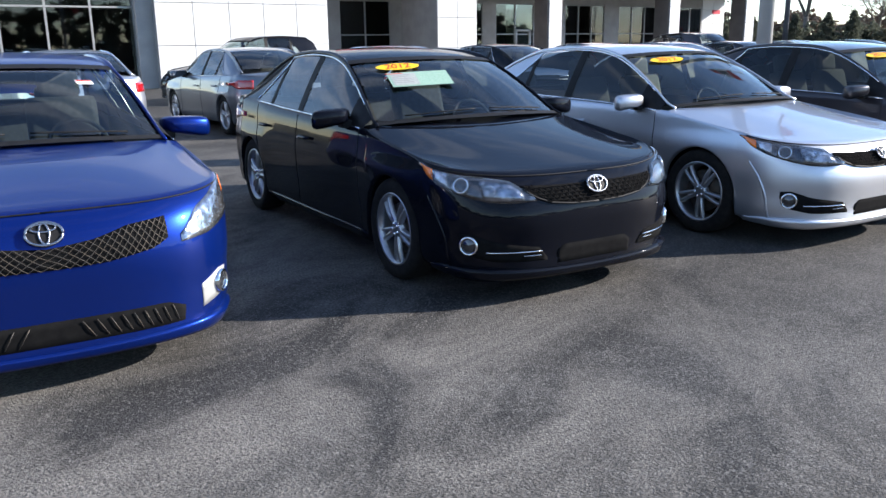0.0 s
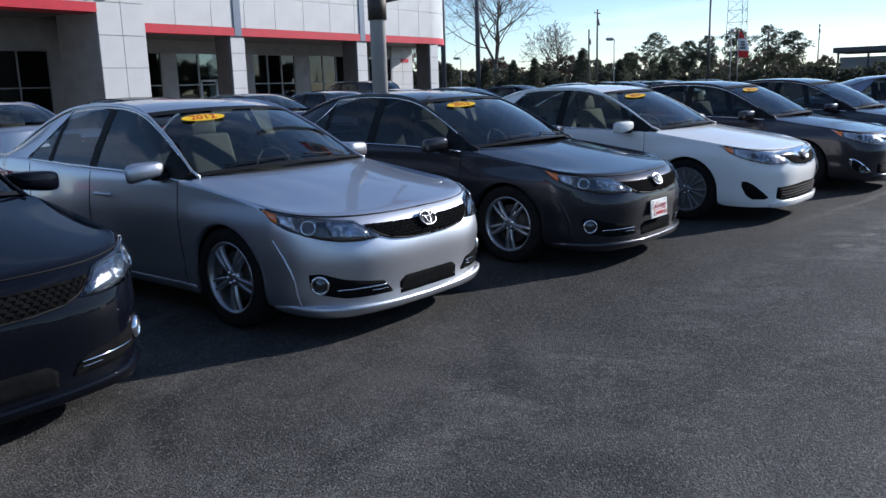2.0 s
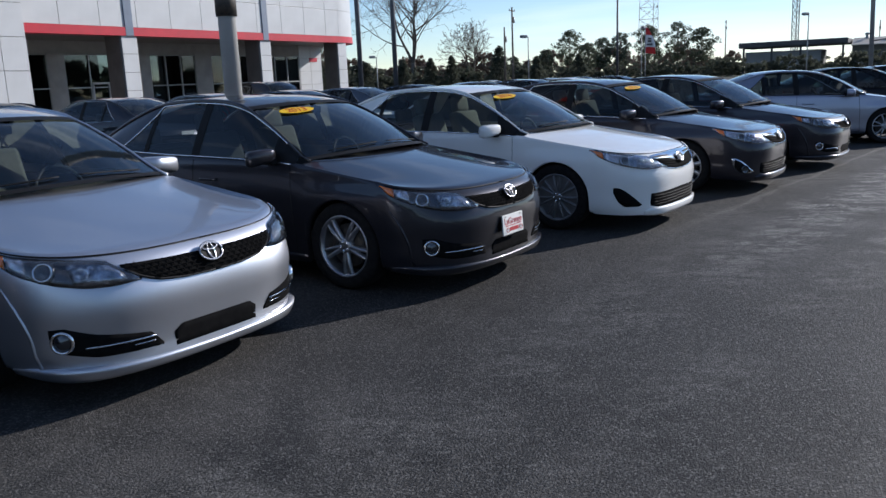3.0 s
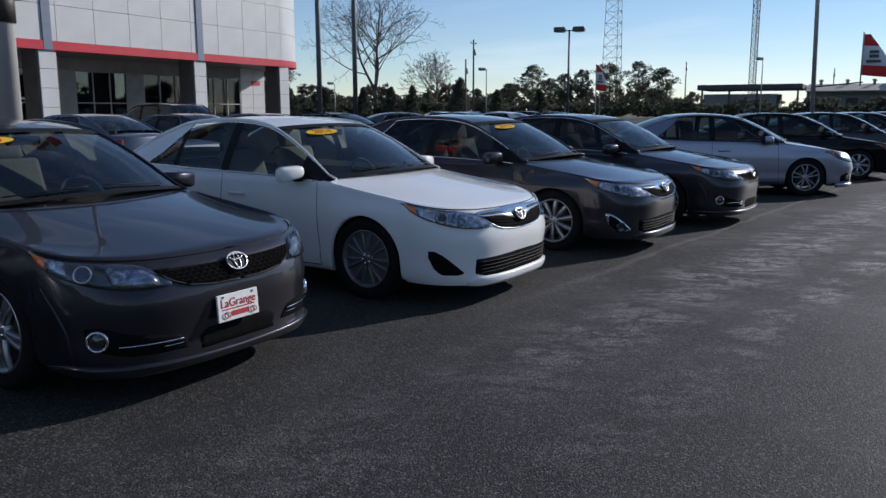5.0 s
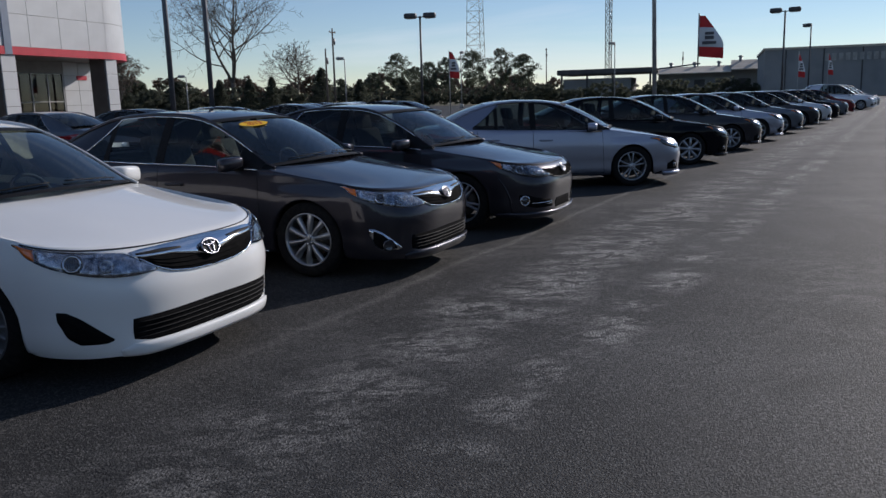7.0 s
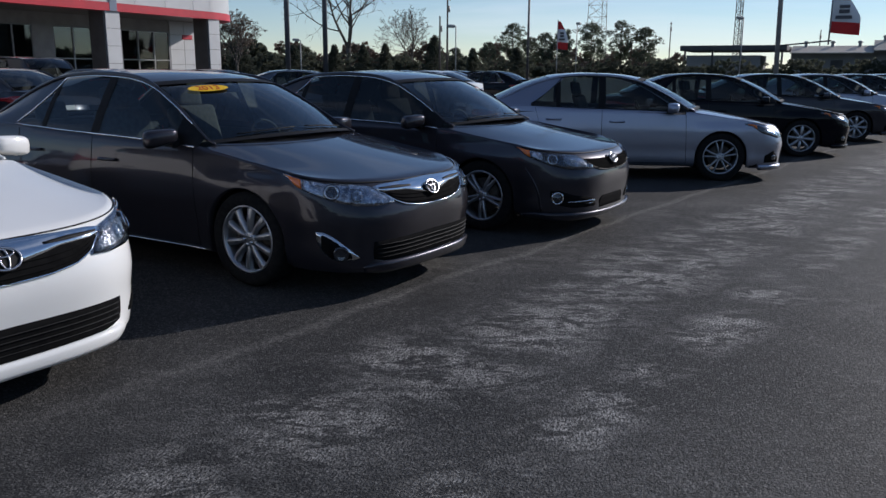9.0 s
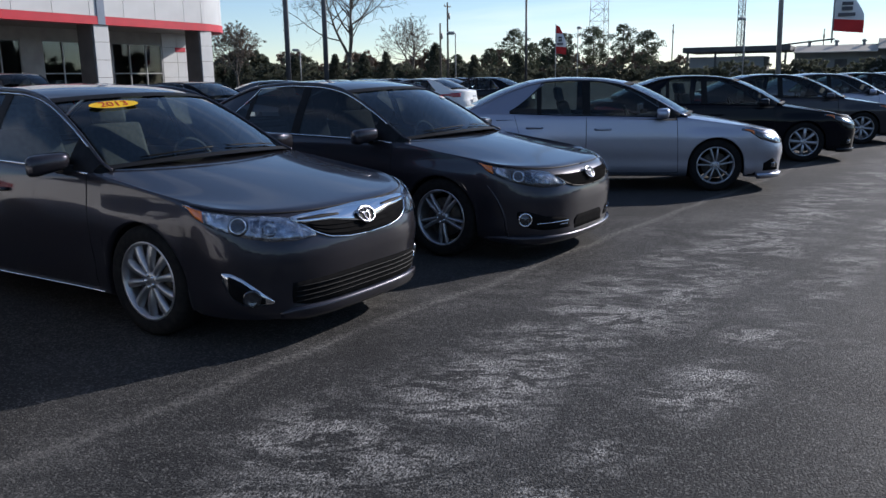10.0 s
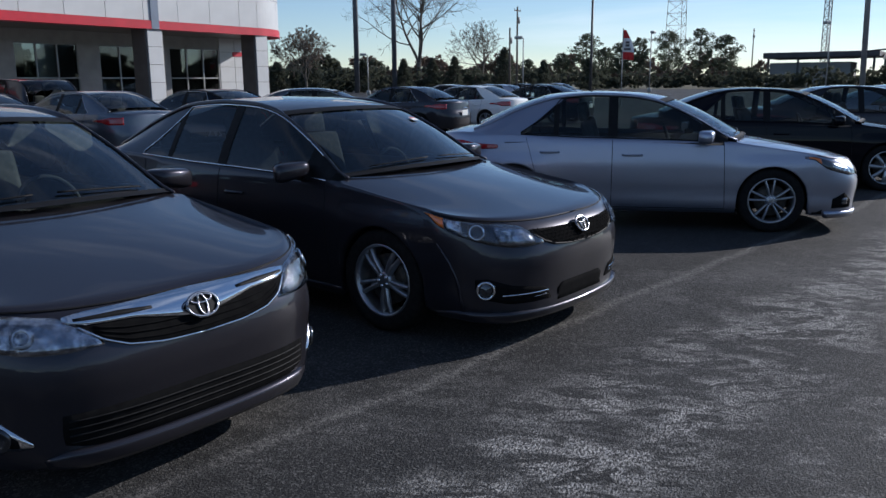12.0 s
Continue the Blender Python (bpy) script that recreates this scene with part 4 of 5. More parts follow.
        if old:
            for k in range(9):
                u = 0.06 + 0.036 * k
                pair("lower_grille_slat", tube("lower_grille_slat", [sh.plan(u + 0.02, 0.25) + sh.out(u, 0.25) * 0.008, sh.plan(u - 0.01, 0.33) + sh.out(u, 0.33) * 0.008], 0.0025, 4), DARKMETAL)
        if not old:
            pair("vent_trim", join("vent_trim", [tube("t", [sh.plan(u, 0.325) + sh.out(u, 0.325) * 0.012 for u in steps(0.25, 0.55, 12)], 0.0042, 6),
                                                 tube("t2", [sh.plan(u, 0.300) + sh.out(u, 0.300) * 0.010 for u in steps(0.25, 0.34, 6)], 0.0024, 6)]), CHROME)
        if trim == "se":
            pair("bumper_crease", tube("bumper_crease", [sh.plan(u, z) - sh.out(u, z) * 0.004 for u, z in ((0.93, 0.63), (0.90, 0.58), (0.865, 0.52), (0.835, 0.45), (0.81, 0.37), (0.795, 0.29), (0.79, 0.215))],
                                       [0.006, 0.009, 0.010, 0.011, 0.012, 0.012, 0.012], 10), BLACKP, True)
        for u, z, r in ((0.650, 0.362, 0.044),):
            c, n = sh.plan(u, z), sh.out(u, z)
            rot = Vector((1, 0, 0)).rotation_difference(n).to_matrix().to_4x4()
            ringm = lathe("fog_bezel", [(0.0, r + 0.014), (0.02, r + 0.012), (0.022, r + 0.002), (0.012, r)], 24)
            bulb = lathe("fog_lamp", [(0.008, r), (0.016, r * 0.7), (0.020, 0.0)], 20)
            for q in (ringm, bulb):
                q.transform(Matrix.Translation(c + n * 0.002) @ rot)
            pair("fog_bezel", ringm, CHROME)
            pair("fog_lamp", bulb, DARKLENS)
        lip_hi = curve_of([0, 0.3, 0.6, 0.85, 1.0], [0.205, 0.215, 0.226, 0.222, 0.205])
        add("front_lip", skin_patch(sh, "front_lip", steps(-0.985, 0.985, 48), lambda u: sh.bottom(u) - 0.004, lambda u: lip_hi(abs(u)), 3, lambda u: 0.014 + 0.022 * math.exp(-((abs(u) - 0.60) / 0.2) ** 2) - 0.006 * max(0.0, abs(u) - 0.75) / 0.25, 0.04), BLACKP, True)
        pair("side_skirt", skin_patch(sh, "side_skirt", [sh.u_of(y) for y in steps(0.37, sh.wb - 0.37, 14)], lambda u: 0.175, lambda u: 0.240, 3, 0.007, 0.03), BLACKP, True)
    elif trim in ("le", "xle"):
        add("lower_grille", skin_patch(sh, "lower_grille", steps(-0.43, 0.43, 26), curve_of([-0.43, -0.35, 0, 0.35, 0.43], [0.255, 0.232, 0.228, 0.232, 0.255]), curve_of([-0.43, 0, 0.43], [0.372, 0.382, 0.372]), 3, 0.003), MATTE)
        add("lower_grille_slat", join("lower_grille_slat", [skin_patch(sh, "sl", steps(-0.41, 0.41, 20), lambda u: z, lambda u: z + 0.004, 1, 0.010, 0.008) for z in (0.258, 0.287, 0.316, 0.345)]), BLACKP)
        v_lo = curve_of([0.53, 0.57, 0.70, 0.76, 0.81], [0.268, 0.256, 0.260, 0.305, 0.395])
        v_hi = curve_of([0.53, 0.60, 0.70, 0.76, 0.81], [0.280, 0.338, 0.415, 0.446, 0.448])
        pair("side_vent", skin_patch(sh, "side_vent", steps(0.53, 0.81, 18), v_lo, v_hi, 3, 0.005), MATTE if trim == "le" else CHROME,
             label="black wedge-shaped vent" if trim == "le" else "chrome fog lamp bezel")
        if trim == "xle":
            pair("bezel_recess", skin_patch(sh, "bezel_recess", steps(0.575, 0.775, 14), lambda u: v_lo(u) + 0.014, lambda u: max(v_lo(u) + 0.018, v_hi(u) - 0.018), 3, 0.008), MATTE)
            c, n = sh.plan(0.645, 0.306), sh.out(0.645, 0.306)
            rot = Vector((1, 0, 0)).rotation_difference(n).to_matrix().to_4x4()
            bulb = lathe("fog_lamp", [(0.004, 0.052), (0.016, 0.05), (0.018, 0.04), (0.010, 0.03), (0.012, 0.0)], 20)
            bulb.transform(Matrix.Translation(c + n * 0.004) @ rot)
            pair("fog_lamp", bulb, DARKLENS)
            pair("sill_trim", tube("sill_trim", [sh.plan(sh.u_of(y), 0.215) + Vector((-0.006, 0, 0)) for y in steps(0.42, sh.wb - 0.42, 12)], 0.007, 6), CHROME)
        lip_hi = curve_of([0, 0.42, 0.52, 1.0], [0.226, 0.232, 0.205, 0.20])
        add("front_lip", skin_patch(sh, "front_lip", steps(-0.52, 0.52, 32), lambda u: sh.bottom(u) - 0.004, lambda u: lip_hi(abs(u)), 3, lambda u: 0.003 + 0.024 * min(1.0, (0.521 - abs(u)) / 0.12), 0.03), BLACKP, True)
    # badge: plain oval rings
    be = sh.plan(0, 0.680) + Vector((0, -0.026, 0))
    if trim == "old":
        be = sh.plan(0, 0.735) + Vector((0, -0.016, 0))
    badge = join("badge", [ellipse_ring(0.074, 0.051, 0.0068), ellipse_ring(0.021, 0.045, 0.0052), ellipse_ring(0.050, 0.018, 0.0052, 0, 0.026)])
    badge.transform(Matrix.Translation(be) @ pose(0, 0, 0, -28))
    disc = oval_mesh(0.076, 0.054, 0.004)
    disc.transform(Matrix.Translation(be + Vector((0, 0.004, 0))) @ pose(0, 0, 0, 90 - 28))
    add("badge_backing", disc, BLACKP)
    add("badge", badge, BADGE, label="chrome oval badge")
    # tail
    pair("tail_light", skin_patch(sh, "tail_light", steps(1.93, 2.52, 16), curve_of([1.93, 2.2, 2.52], [0.86, 0.80, 0.80]), curve_of([1.93, 2.2, 2.52], [0.90, 0.945, 0.945]), 4, 0.008), REDLENS, label="red tail lamp lens")
    add("number_plate_panel", skin_patch(sh, "number_plate_panel", steps(2.84, 2.9999, 4), lambda u: 0.80, lambda u: 0.83, 1, 0.012), CHROME)
    add("rear_plate", box("rear_plate", (-0.16, sh.back(0.6) + 0.02, 0.60), (0.16, sh.back(0.6) + 0.032, 0.76), 0.004), PAPER)
    KITS[key] = K
    return K


SEAT, BACK = seat_mesh()
HEADREST = headrest_mesh()
BENCH = box("rear_bench", (-0.68, 2.15, 0.42), (0.68, 2.70, 0.62), 0.05)


def bench_back():
    bm = bmesh.new()
    box_bm(bm, (-0.66, -0.06, 0.0), (0.66, 0.08, 0.55), 0.05)
    bmesh.ops.transform(bm, matrix=pose(0, 2.62, 0.52, -22), verts=bm.verts)
    return bm_mesh("rear_backrest", bm, True)


BENCHBACK = bench_back()


def windscreen_frame(sh, v, y):
    """A pose on the windscreen: x across, y up the glass, z out of it."""
    p = sh.over(v, y)
    ax = (sh.over(v + 0.05, y) - sh.over(v - 0.05, y)).normalized()
    ay = (sh.over(v, y + 0.03) - sh.over(v, y - 0.03)).normalized()
    az = ax.cross(ay).normalized()
    ay = az.cross(ax).normalized()
    return Matrix.Translation(p + az * 0.004) @ Matrix((ax, ay, az)).transposed().to_4x4()


OVAL = oval_mesh(0.165, 0.052)
OVAL.materials.append(YELLOW)


def sedan(name, sh, trim, paint, x, y, turn, label, rim="split", year="", extras=(), group="", seat_mat=None):
    """A parked sedan with its front axle over (x, y); turn in degrees."""
    root = new(name)
    root.matrix_basis = pose(x, y, 0, 0, 0, turn)
    tagged(root, label, "car", group)
    pm = PAINTS[paint]
    for pname, me, material, painted, plabel in kit(sh, trim):
        o = part(pname, me, material, root, plabel, paint=pm if painted else None)
    sm = seat_mat or GREYSEAT
    for sx in (-0.37, 0.37):
        seat = part("seat_cushion", SEAT, sm, root, at=pose(sx, 1.50, 0.44), paint=sm)
        part("backrest", BACK, sm, seat, at=pose(0, 0, 0), paint=sm)
        part("headrest", HEADREST, sm, seat, at=pose(0, 0.46, 0.70, -12), paint=sm)
    bench = part("rear_bench", BENCH, sm, root, paint=sm)
    part("rear_backrest", BENCHBACK, sm, bench, paint=sm)
    for sx in (-0.40, 0.40):
        part("headrest", HEADREST, sm, bench, at=pose(sx, 2.86, 1.0, -15), paint=sm)
    for wy in (0, sh.wb):
        for sx in (-1, 1):
            w = new("wheel")
            w.parent = root
            # the wheel's outer side is its local +x
            w.matrix_basis = pose(sx * 0.865 * sh.wide, wy, 0.3335, 23 * wy + 11 * sx, 0, 0) if sx > 0 else pose(sx * 0.865 * sh.wide, wy, 0.3335, 40 - 17 * wy, 0, 180)
            part("tyre", TYRE, RUBBER, w)
            part("rim", RIMS[rim], ALLOY, w)
            part("brake_disc", DISC, DARKMETAL, w)
            for kq in range(5):
                a = 2 * math.pi * kq / 5
                part("wheel_nut", NUT, CHROME, w, at=pose(0, 0.036 * math.cos(a), 0.036 * math.sin(a)))
    if year:
        f = windscreen_frame(sh, -0.52, 1.015)
        st = part("year_sticker", OVAL, YELLOW, root, "yellow oval sticker with red numerals", at=f)
        part("year_print", lettering(year, 0.098, 0.001), REDVINYL, st, at=pose(0, 0, 0.0035))
    for kind in extras:
        if kind == "window_sheet":
            f = windscreen_frame(sh, -0.40, 0.86)
            s = part("price_sheet", box("price_sheet", (-0.22, -0.13, 0), (0.24, 0.075, 0.002)), PALEGREEN, root, "pale green printed price sheet behind the glass", at=f)
            part("print_block", box("print_block", (-0.20, -0.115, 0.003), (-0.01, 0.055, 0.004)), PRINTGREY, s)
            for r in range(5):
                part("print_line", box("print_line", (-0.185, 0.03 - 0.028 * r, 0.0045), (-0.05 - 0.03 * (r % 2), 0.040 - 0.028 * r, 0.005)), SHEDWALL, s)
            part("print_line", box("print_line", (-0.23, 0.052, 0.0045), (-0.10, 0.062, 0.005)), REDVINYL, s)
        if kind == "plate":
            p = sh.plan(0.02, 0.47)
            s = part("dealer_plate", box("dealer_plate", (-0.152, -0.006, -0.076), (0.152, 0.006, 0.076), 0.004), PAPER, root, "white dealer plate with red lettering", at=pose(p.x + 0.0, p.y - 0.022, 0.440, -4))
            part("place_name", lettering("LaGrange", 0.068, 0.001), DARKRED, s, at=pose(0, -0.0075, 0.024, 90))
            part("rule", box("rule", (-0.12, -0.0085, -0.012), (0.12, -0.0065, -0.006)), DARKRED, s)
            part("print_bar", box("print_bar", (-0.055, -0.0085, -0.052), (0.075, -0.0065, -0.024)), DARKRED, s)
            r2 = ellipse_ring(0.022, 0.016, 0.003)
            part("print_oval", r2, DARKRED, s, at=pose(-0.09, -0.008, -0.04))
            part("print_oval", r2, DARKRED, s, at=pose(0.105, -0.008, -0.04))
            for bx, bz in ((-0.11, 0.062), (0.11, 0.062)):
                part("bolt", box("bolt", (bx - 0.006, -0.010, bz - 0.006), (bx + 0.006, -0.006, bz + 0.006)), CHROME, s)
        if kind == "dealer_tag":
            f = windscreen_frame(sh, 0.62, 0.93)
            s = part("window_tag", box("window_tag", (-0.05, -0.025, 0), (0.05, 0.025, 0.002)), PAPER, root, at=f)
            part("print_line", box("print_line", (-0.045, 0.005, 0.003), (0.045, 0.02, 0.004)), REDVINYL, s)
    return root


# ---- the front row ----
YAW = -4.0


def from_hub(hx, hy, turn):
    """The front axle's middle from the outer face of the right front wheel."""
    a = radians(turn)
    return hx + 0.885 * math.cos(a), hy + 0.885 * math.sin(a)


row = "sedans of the front row"
sedan("sedan", OLDER, "old", "blue", 0.76, 5.06, -5.0, "deep blue metallic earlier-model sedan with dark mesh grille", "split", group=row, extras=("dealer_tag",))
sedan("sedan", MIDSIZE, "se", "black", *from_hub(2.80, 4.80, YAW), YAW, "black sporty sedan with price sheet and year sticker", "split", year="2012", extras=("window_sheet",), group=row)
sedan("sedan", MIDSIZE, "se", "silver", *from_hub(5.42, 4.46, YAW + 1), YAW + 1, "silver sporty sedan with yellow year sticker", "split", year="2012", group=row, seat_mat=BEIGE)
sedan("sedan", MIDSIZE, "se", "charcoal", *from_hub(7.96, 3.91, YAW), YAW, "charcoal sporty sedan with white dealer plate on its nose", "split", year="2013", extras=("plate",), group=row, seat_mat=BEIGE)
sedan("sedan", MIDSIZE, "le", "white", *from_hub(10.72, 3.33, YAW - 1), YAW - 1, "white sedan with chrome bar grille and wheel covers", "fan", year="2014", group=row, seat_mat=BEIGE)
sedan("sedan", MIDSIZE, "xle", "graphite", *from_hub(13.605, 2.795, YAW - 1), YAW - 1, "graphite grey sedan with chrome bar and bright ten-spoke wheels", "ten", year="2013", group=row)
sedan("sedan", MIDSIZE, "se", "graphite", *from_hub(16.22, 2.226, YAW - 2), YAW - 2, "graphite grey sporty sedan beside an empty bay", "split", group=row, extras=("dealer_tag",))
ANGLED = 18.0       # from here on the bays are set at an angle
sedan("compact_sedan", COMPACT, "compact", "cool_silver", *from_hub(21.06, 0.78, ANGLED + 3), ANGLED + 3, "pale silver compact sedan with twin-spoke wheels", "twin", group=row)
sedan("compact_sedan", COMPACT, "compact", "black", *from_hub(25.23, 0.02, ANGLED), ANGLED, "black compact sedan with silver wheel covers", "cover", group=row)
sedan("compact_sedan", COMPACT, "compact", "charcoal", *from_hub(29.34, -0.82, ANGLED), ANGLED, "dark grey compact sedan with silver wheel covers", "cover", group=row)
for pt, hx, hy in (("cool_silver", 33.3, -1.6), ("navy", 37.6, -2.5), ("charcoal", 41.5, -3.4), ("silver", 45.7, -4.3), ("black", 49.8, -5.1), ("navy", 53.8, -6.0), ("maroon", 58.0, -6.9)):
    word = {"cool_silver": "pale silver", "navy": "slate blue", "charcoal": "charcoal", "silver": "silver", "black": "black", "maroon": "dark maroon"}[pt]
    sedan("compact_sedan", COMPACT, "compact", pt, *from_hub(hx, hy, ANGLED), ANGLED, word + " compact sedan parked far along the row", "cover", group=row)
for pt, sx, sy, lab in (("silver", 69.0, -9.2, "pale silver sport utility vehicle in the far row"), ("white", 73.0, -10.0, "white sport utility vehicle in the far row"), ("navy", 77.0, -10.8, "slate sport utility vehicle in the far row")):
    sedan("suv", WAGON, "compact", pt, sx, sy, 4.0, lab, "cover", group="sport utility vehicles of the far row")

# ---- the lot ----
def sheet(name, x0, y0, x1, y1, z, material, label, category="ground", n=1):
    verts = [(x0 + (x1 - x0) * i / n, y0 + (y1 - y0) * j / n, z) for j in range(n + 1) for i in range(n + 1)]
    ob = part(name, mesh(name, verts, grid_faces(n + 1, n + 1), False), material)
    return tagged(ob, label, category, kind="structure")


sheet("ground", -1500, -1500, 1800, 1800, -0.02, GRASS, "dry winter grass reaching the horizon", n=8)
sheet("pavement", -60, -40, 170, 130, 0.0, ASPHALT, "dark worn asphalt with pale scuffs and stains", "asphalt", n=8)

# ---- the back row, nosed towards the building ----
back = "sedans of the back row"
for pt, bx, by, lab in (("silver", 3.0, 17.6, "silver sedan seen from behind, with red tail lamps"), ("navy", 6.0, 16.9, "slate grey sedan seen from behind"),
                        ("silver", 8.95, 16.8, "pale silver sedan seen from behind"), ("black", 11.9, 16.8, "black sedan seen from behind"), ("charcoal", 14.8, 16.8, "charcoal sedan seen from behind"),
                        ("navy", 17.5, 16.8, "slate sedan seen from behind"), ("charcoal", 20.3, 16.8, "dark grey sedan seen from behind"), ("navy", 23.1, 16.8, "slate blue sedan seen from behind"),
                        ("black", 26.2, 16.6, "black sedan seen from behind"), ("charcoal", 33.5, 15.8, "dark sedan seen from behind"), ("white", 37.0, 15.5, "white sedan seen from behind"), ("black", 41.5, 15.0, "black sedan near the lot's end")):
    sedan("sedan", MIDSIZE, "le", pt, bx, by, 180, lab, "split", group=back)
sedan("sedan", MIDSIZE, "le", "navy", 29.6, 12.3, 40, "slate sedan parked askew with bright headlamps", "split", group=back)
sedan("suv", WAGON, "compact", "black", 7.6, 22.6, -86, "dark crew-cab utility vehicle parked across the bays", "cover")
sedan("suv", WAGON, "compact", "charcoal", 24.5, 22.0, 180, "dark utility vehicle near the showroom", "cover")
for pt, bx, by, tn in (("charcoal", 47.0, 22.5, 180), ("silver", 51.0, 22.0, 180), ("black", 55.0, 21.6, 180), ("white", 59.5, 27.0, 0), ("navy", 63.5, 26.4, 0), ("charcoal", 68.0, 25.8, 0), ("silver", 72.5, 25.0, 0)):
    word = {"charcoal": "charcoal", "silver": "silver", "black": "black", "white": "white", "navy": "slate blue"}[pt]
    sedan("sedan", COMPACT, "compact", pt, bx, by, tn, word + " sedan among the far rows of the lot", "cover", group="sedans of the far rows")


# ---- the showroom ----
FY = 31.84          # plane of the white front
showroom = tagged(new("showroom"), "white-panelled car showroom with a red band and grey columns", "building")
showroom.location = (0, 0, 0)


def wall_panels(x0, x1, z0, z1, y, nx, nz, depth=0.35, name="wall"):
    """White panels, each a piece, on a backing wall."""
    w = part(name, box(name, (x0, y + 0.03, z0), (x1, y + depth, z1)), STUCCO, showroom)
    dx, dz = (x1 - x0) / nx, (z1 - z0) / nz
    me = box("panel", (0.012, 0, 0.012), (dx - 0.012, 0.04, dz - 0.012), 0.006)
    me.materials.append(PANEL)
    for i in range(nx):
        for j in range(nz):
            part("panel", me, PANEL, w, at=pose(x0 + i * dx, y - 0.012, z0 + j * dz))
    return w


wall_panels(9.0, 15.95, 0.0, 9.2, FY - 0.6, 5, 6, 3.0)
wall_panels(21.4, 23.6, 0.0, 9.2, FY - 0.6, 2, 7, 3.0)
wall_panels(15.95, 21.4, 5.2, 9.2, FY - 0.6, 3, 3, 1.2)
wall_panels(23.6, 43.6, 4.55, 9.2, FY, 10, 3, 0.6)
wall_panels(43.6, 44.9, 4.55, 9.2, FY, 1, 3, 0.6)
part("band", box("band", (15.95, FY - 0.66, 4.83), (21.4, FY + 0.6, 5.2)), REDBAND, showroom, "red band")
part("band", box("band", (23.6, FY - 0.06, 4.17), (44.9, FY + 0.6, 4.55)), REDBAND, showroom, "red band")
# the rounded corner
def arc_wall(name, cx, cy, r, z0, z1, t, material, a0=-90, a1=0, n=14):
    verts = []
    for k in range(n + 1):
        a = radians(a0 + (a1 - a0) * k / n)
        for rr, z in ((r, z0), (r, z1), (r - t, z1), (r - t, z0)):
            verts.append((cx + rr * math.cos(a), cy + rr * math.sin(a), z))
    faces = []
    for k in range(n):
        for q in range(4):
            q2 = (q + 1) % 4
            faces.append((k * 4 + q, k * 4 + q2, (k + 1) * 4 + q2, (k + 1) * 4 + q))
    return part(name, mesh(name, verts, faces, False), material, showroom)


arc_wall("corner_backing", 44.9, FY + 4.0, 3.97, 4.55, 9.2, 0.4, STUCCO)
for j in range(3):
    for k in range(3):
        arc_wall("rounded_panel", 44.9, FY + 4.0, 4.012, 4.562 + j * 1.55, 6.088 + j * 1.55, 0.04, PANEL, -90 + 30 * k + 0.17, -60 + 30 * k - 0.17, 8)
arc_wall("band", 44.9, FY + 4.0, 4.06, 4.17, 4.55, 0.5, REDBAND, n=24)
arc_wall("canopy_edge", 44.9, FY + 4.0, 3.55, 4.2, 4.5, 3.0, BRONZE, n=20)
part("wall", box("wall", (48.4, FY + 4.0, 4.2), (48.9, FY + 26, 9.2)), PANEL, showroom)
part("roof", box("roof", (4.0, FY + 0.4, 9.0), (48.4, FY + 26, 9.15)), DARKROOF, showroom)
part("canopy_soffit", box("canopy_soffit", (23.6, FY + 0.5, 4.2), (44.9, FY + 5.0, 4.5)), BRONZE, showroom)
part("canopy_soffit", box("canopy_soffit", (15.95, FY + 0.5, 4.9), (21.4, FY + 5.0, 5.1)), BRONZE, showroom)
for sx in (29.1, 38.2):
    part("stripe", box("stripe", (sx - 0.22, FY - 0.07, 4.17), (sx + 0.22, FY + 0.0, 9.2), 0.01), STRIPE, showroom, "slate blue vertical stripe")
for cx in (29.1, 38.2, 45.2):
    c = part("column", box("column", (cx - 0.5, FY + 0.10, 0.0), (cx + 0.5, FY + 1.1, 4.2)), BRONZE, showroom)
    for j in range(5):
        part("column_panel", box("column_panel", (cx - 0.42, FY + 0.04, 0.05 + j * 0.83), (cx + 0.42, FY + 0.10, 0.86 + j * 0.83), 0.006), PANEL, c)
# glazed front, set back
GY = 36.0
part("inner_wall", box("inner_wall", (15.9, GY + 0.05, 0.0), (46.8, GY + 0.3, 0.35)), STUCCO, showroom)
part("inner_wall", box("inner_wall", (15.9, GY + 0.05, 3.55), (46.8, GY + 0.3, 4.9)), STUCCO, showroom)
wall_panels(45.9, 48.2, 0.0, 4.3, GY, 2, 5, 0.4)
part("band", box("band", (46.9, GY - 0.05, 3.2), (47.7, GY - 0.013, 3.45)), REDBAND, showroom)
part("inner_wall", box("inner_wall", (47.9, GY + 0.4, 0.0), (48.2, FY + 26, 4.3)), PANEL, showroom)
part("back_wall", box("back_wall", (4.0, FY + 25.7, 0.0), (46.8, FY + 26, 9.0)), STUCCO, showroom)
part("side_wall", box("side_wall", (3.7, FY + 1, 0.0), (4.0, FY + 26, 9.0)), STUCCO, showroom)
part("floor", box("floor", (4.0, FY + 0.2, 0.0), (46.8, FY + 26, 0.06)), CONCRETE, showroom)


def glazing(x0, x1, z0, z1, y, nx, zs):
    w = part("window", box("window", (x0, y + 0.02, z0), (x1, y + 0.032, z1)), SHOP_GLASS, showroom)
    w.visible_shadow = False
    for i in range(nx + 1):
        xx = x0 + (x1 - x0) * i / nx
        part("window_frame", box("window_frame", (xx - 0.035, y - 0.03, z0), (xx + 0.035, y + 0.07, z1)), MULLION, w)
    for z in (z0, *zs, z1):
        part("window_frame", box("window_frame", (x0, y - 0.028, z - 0.03), (x1, y + 0.068, z + 0.03)), MULLION, w)


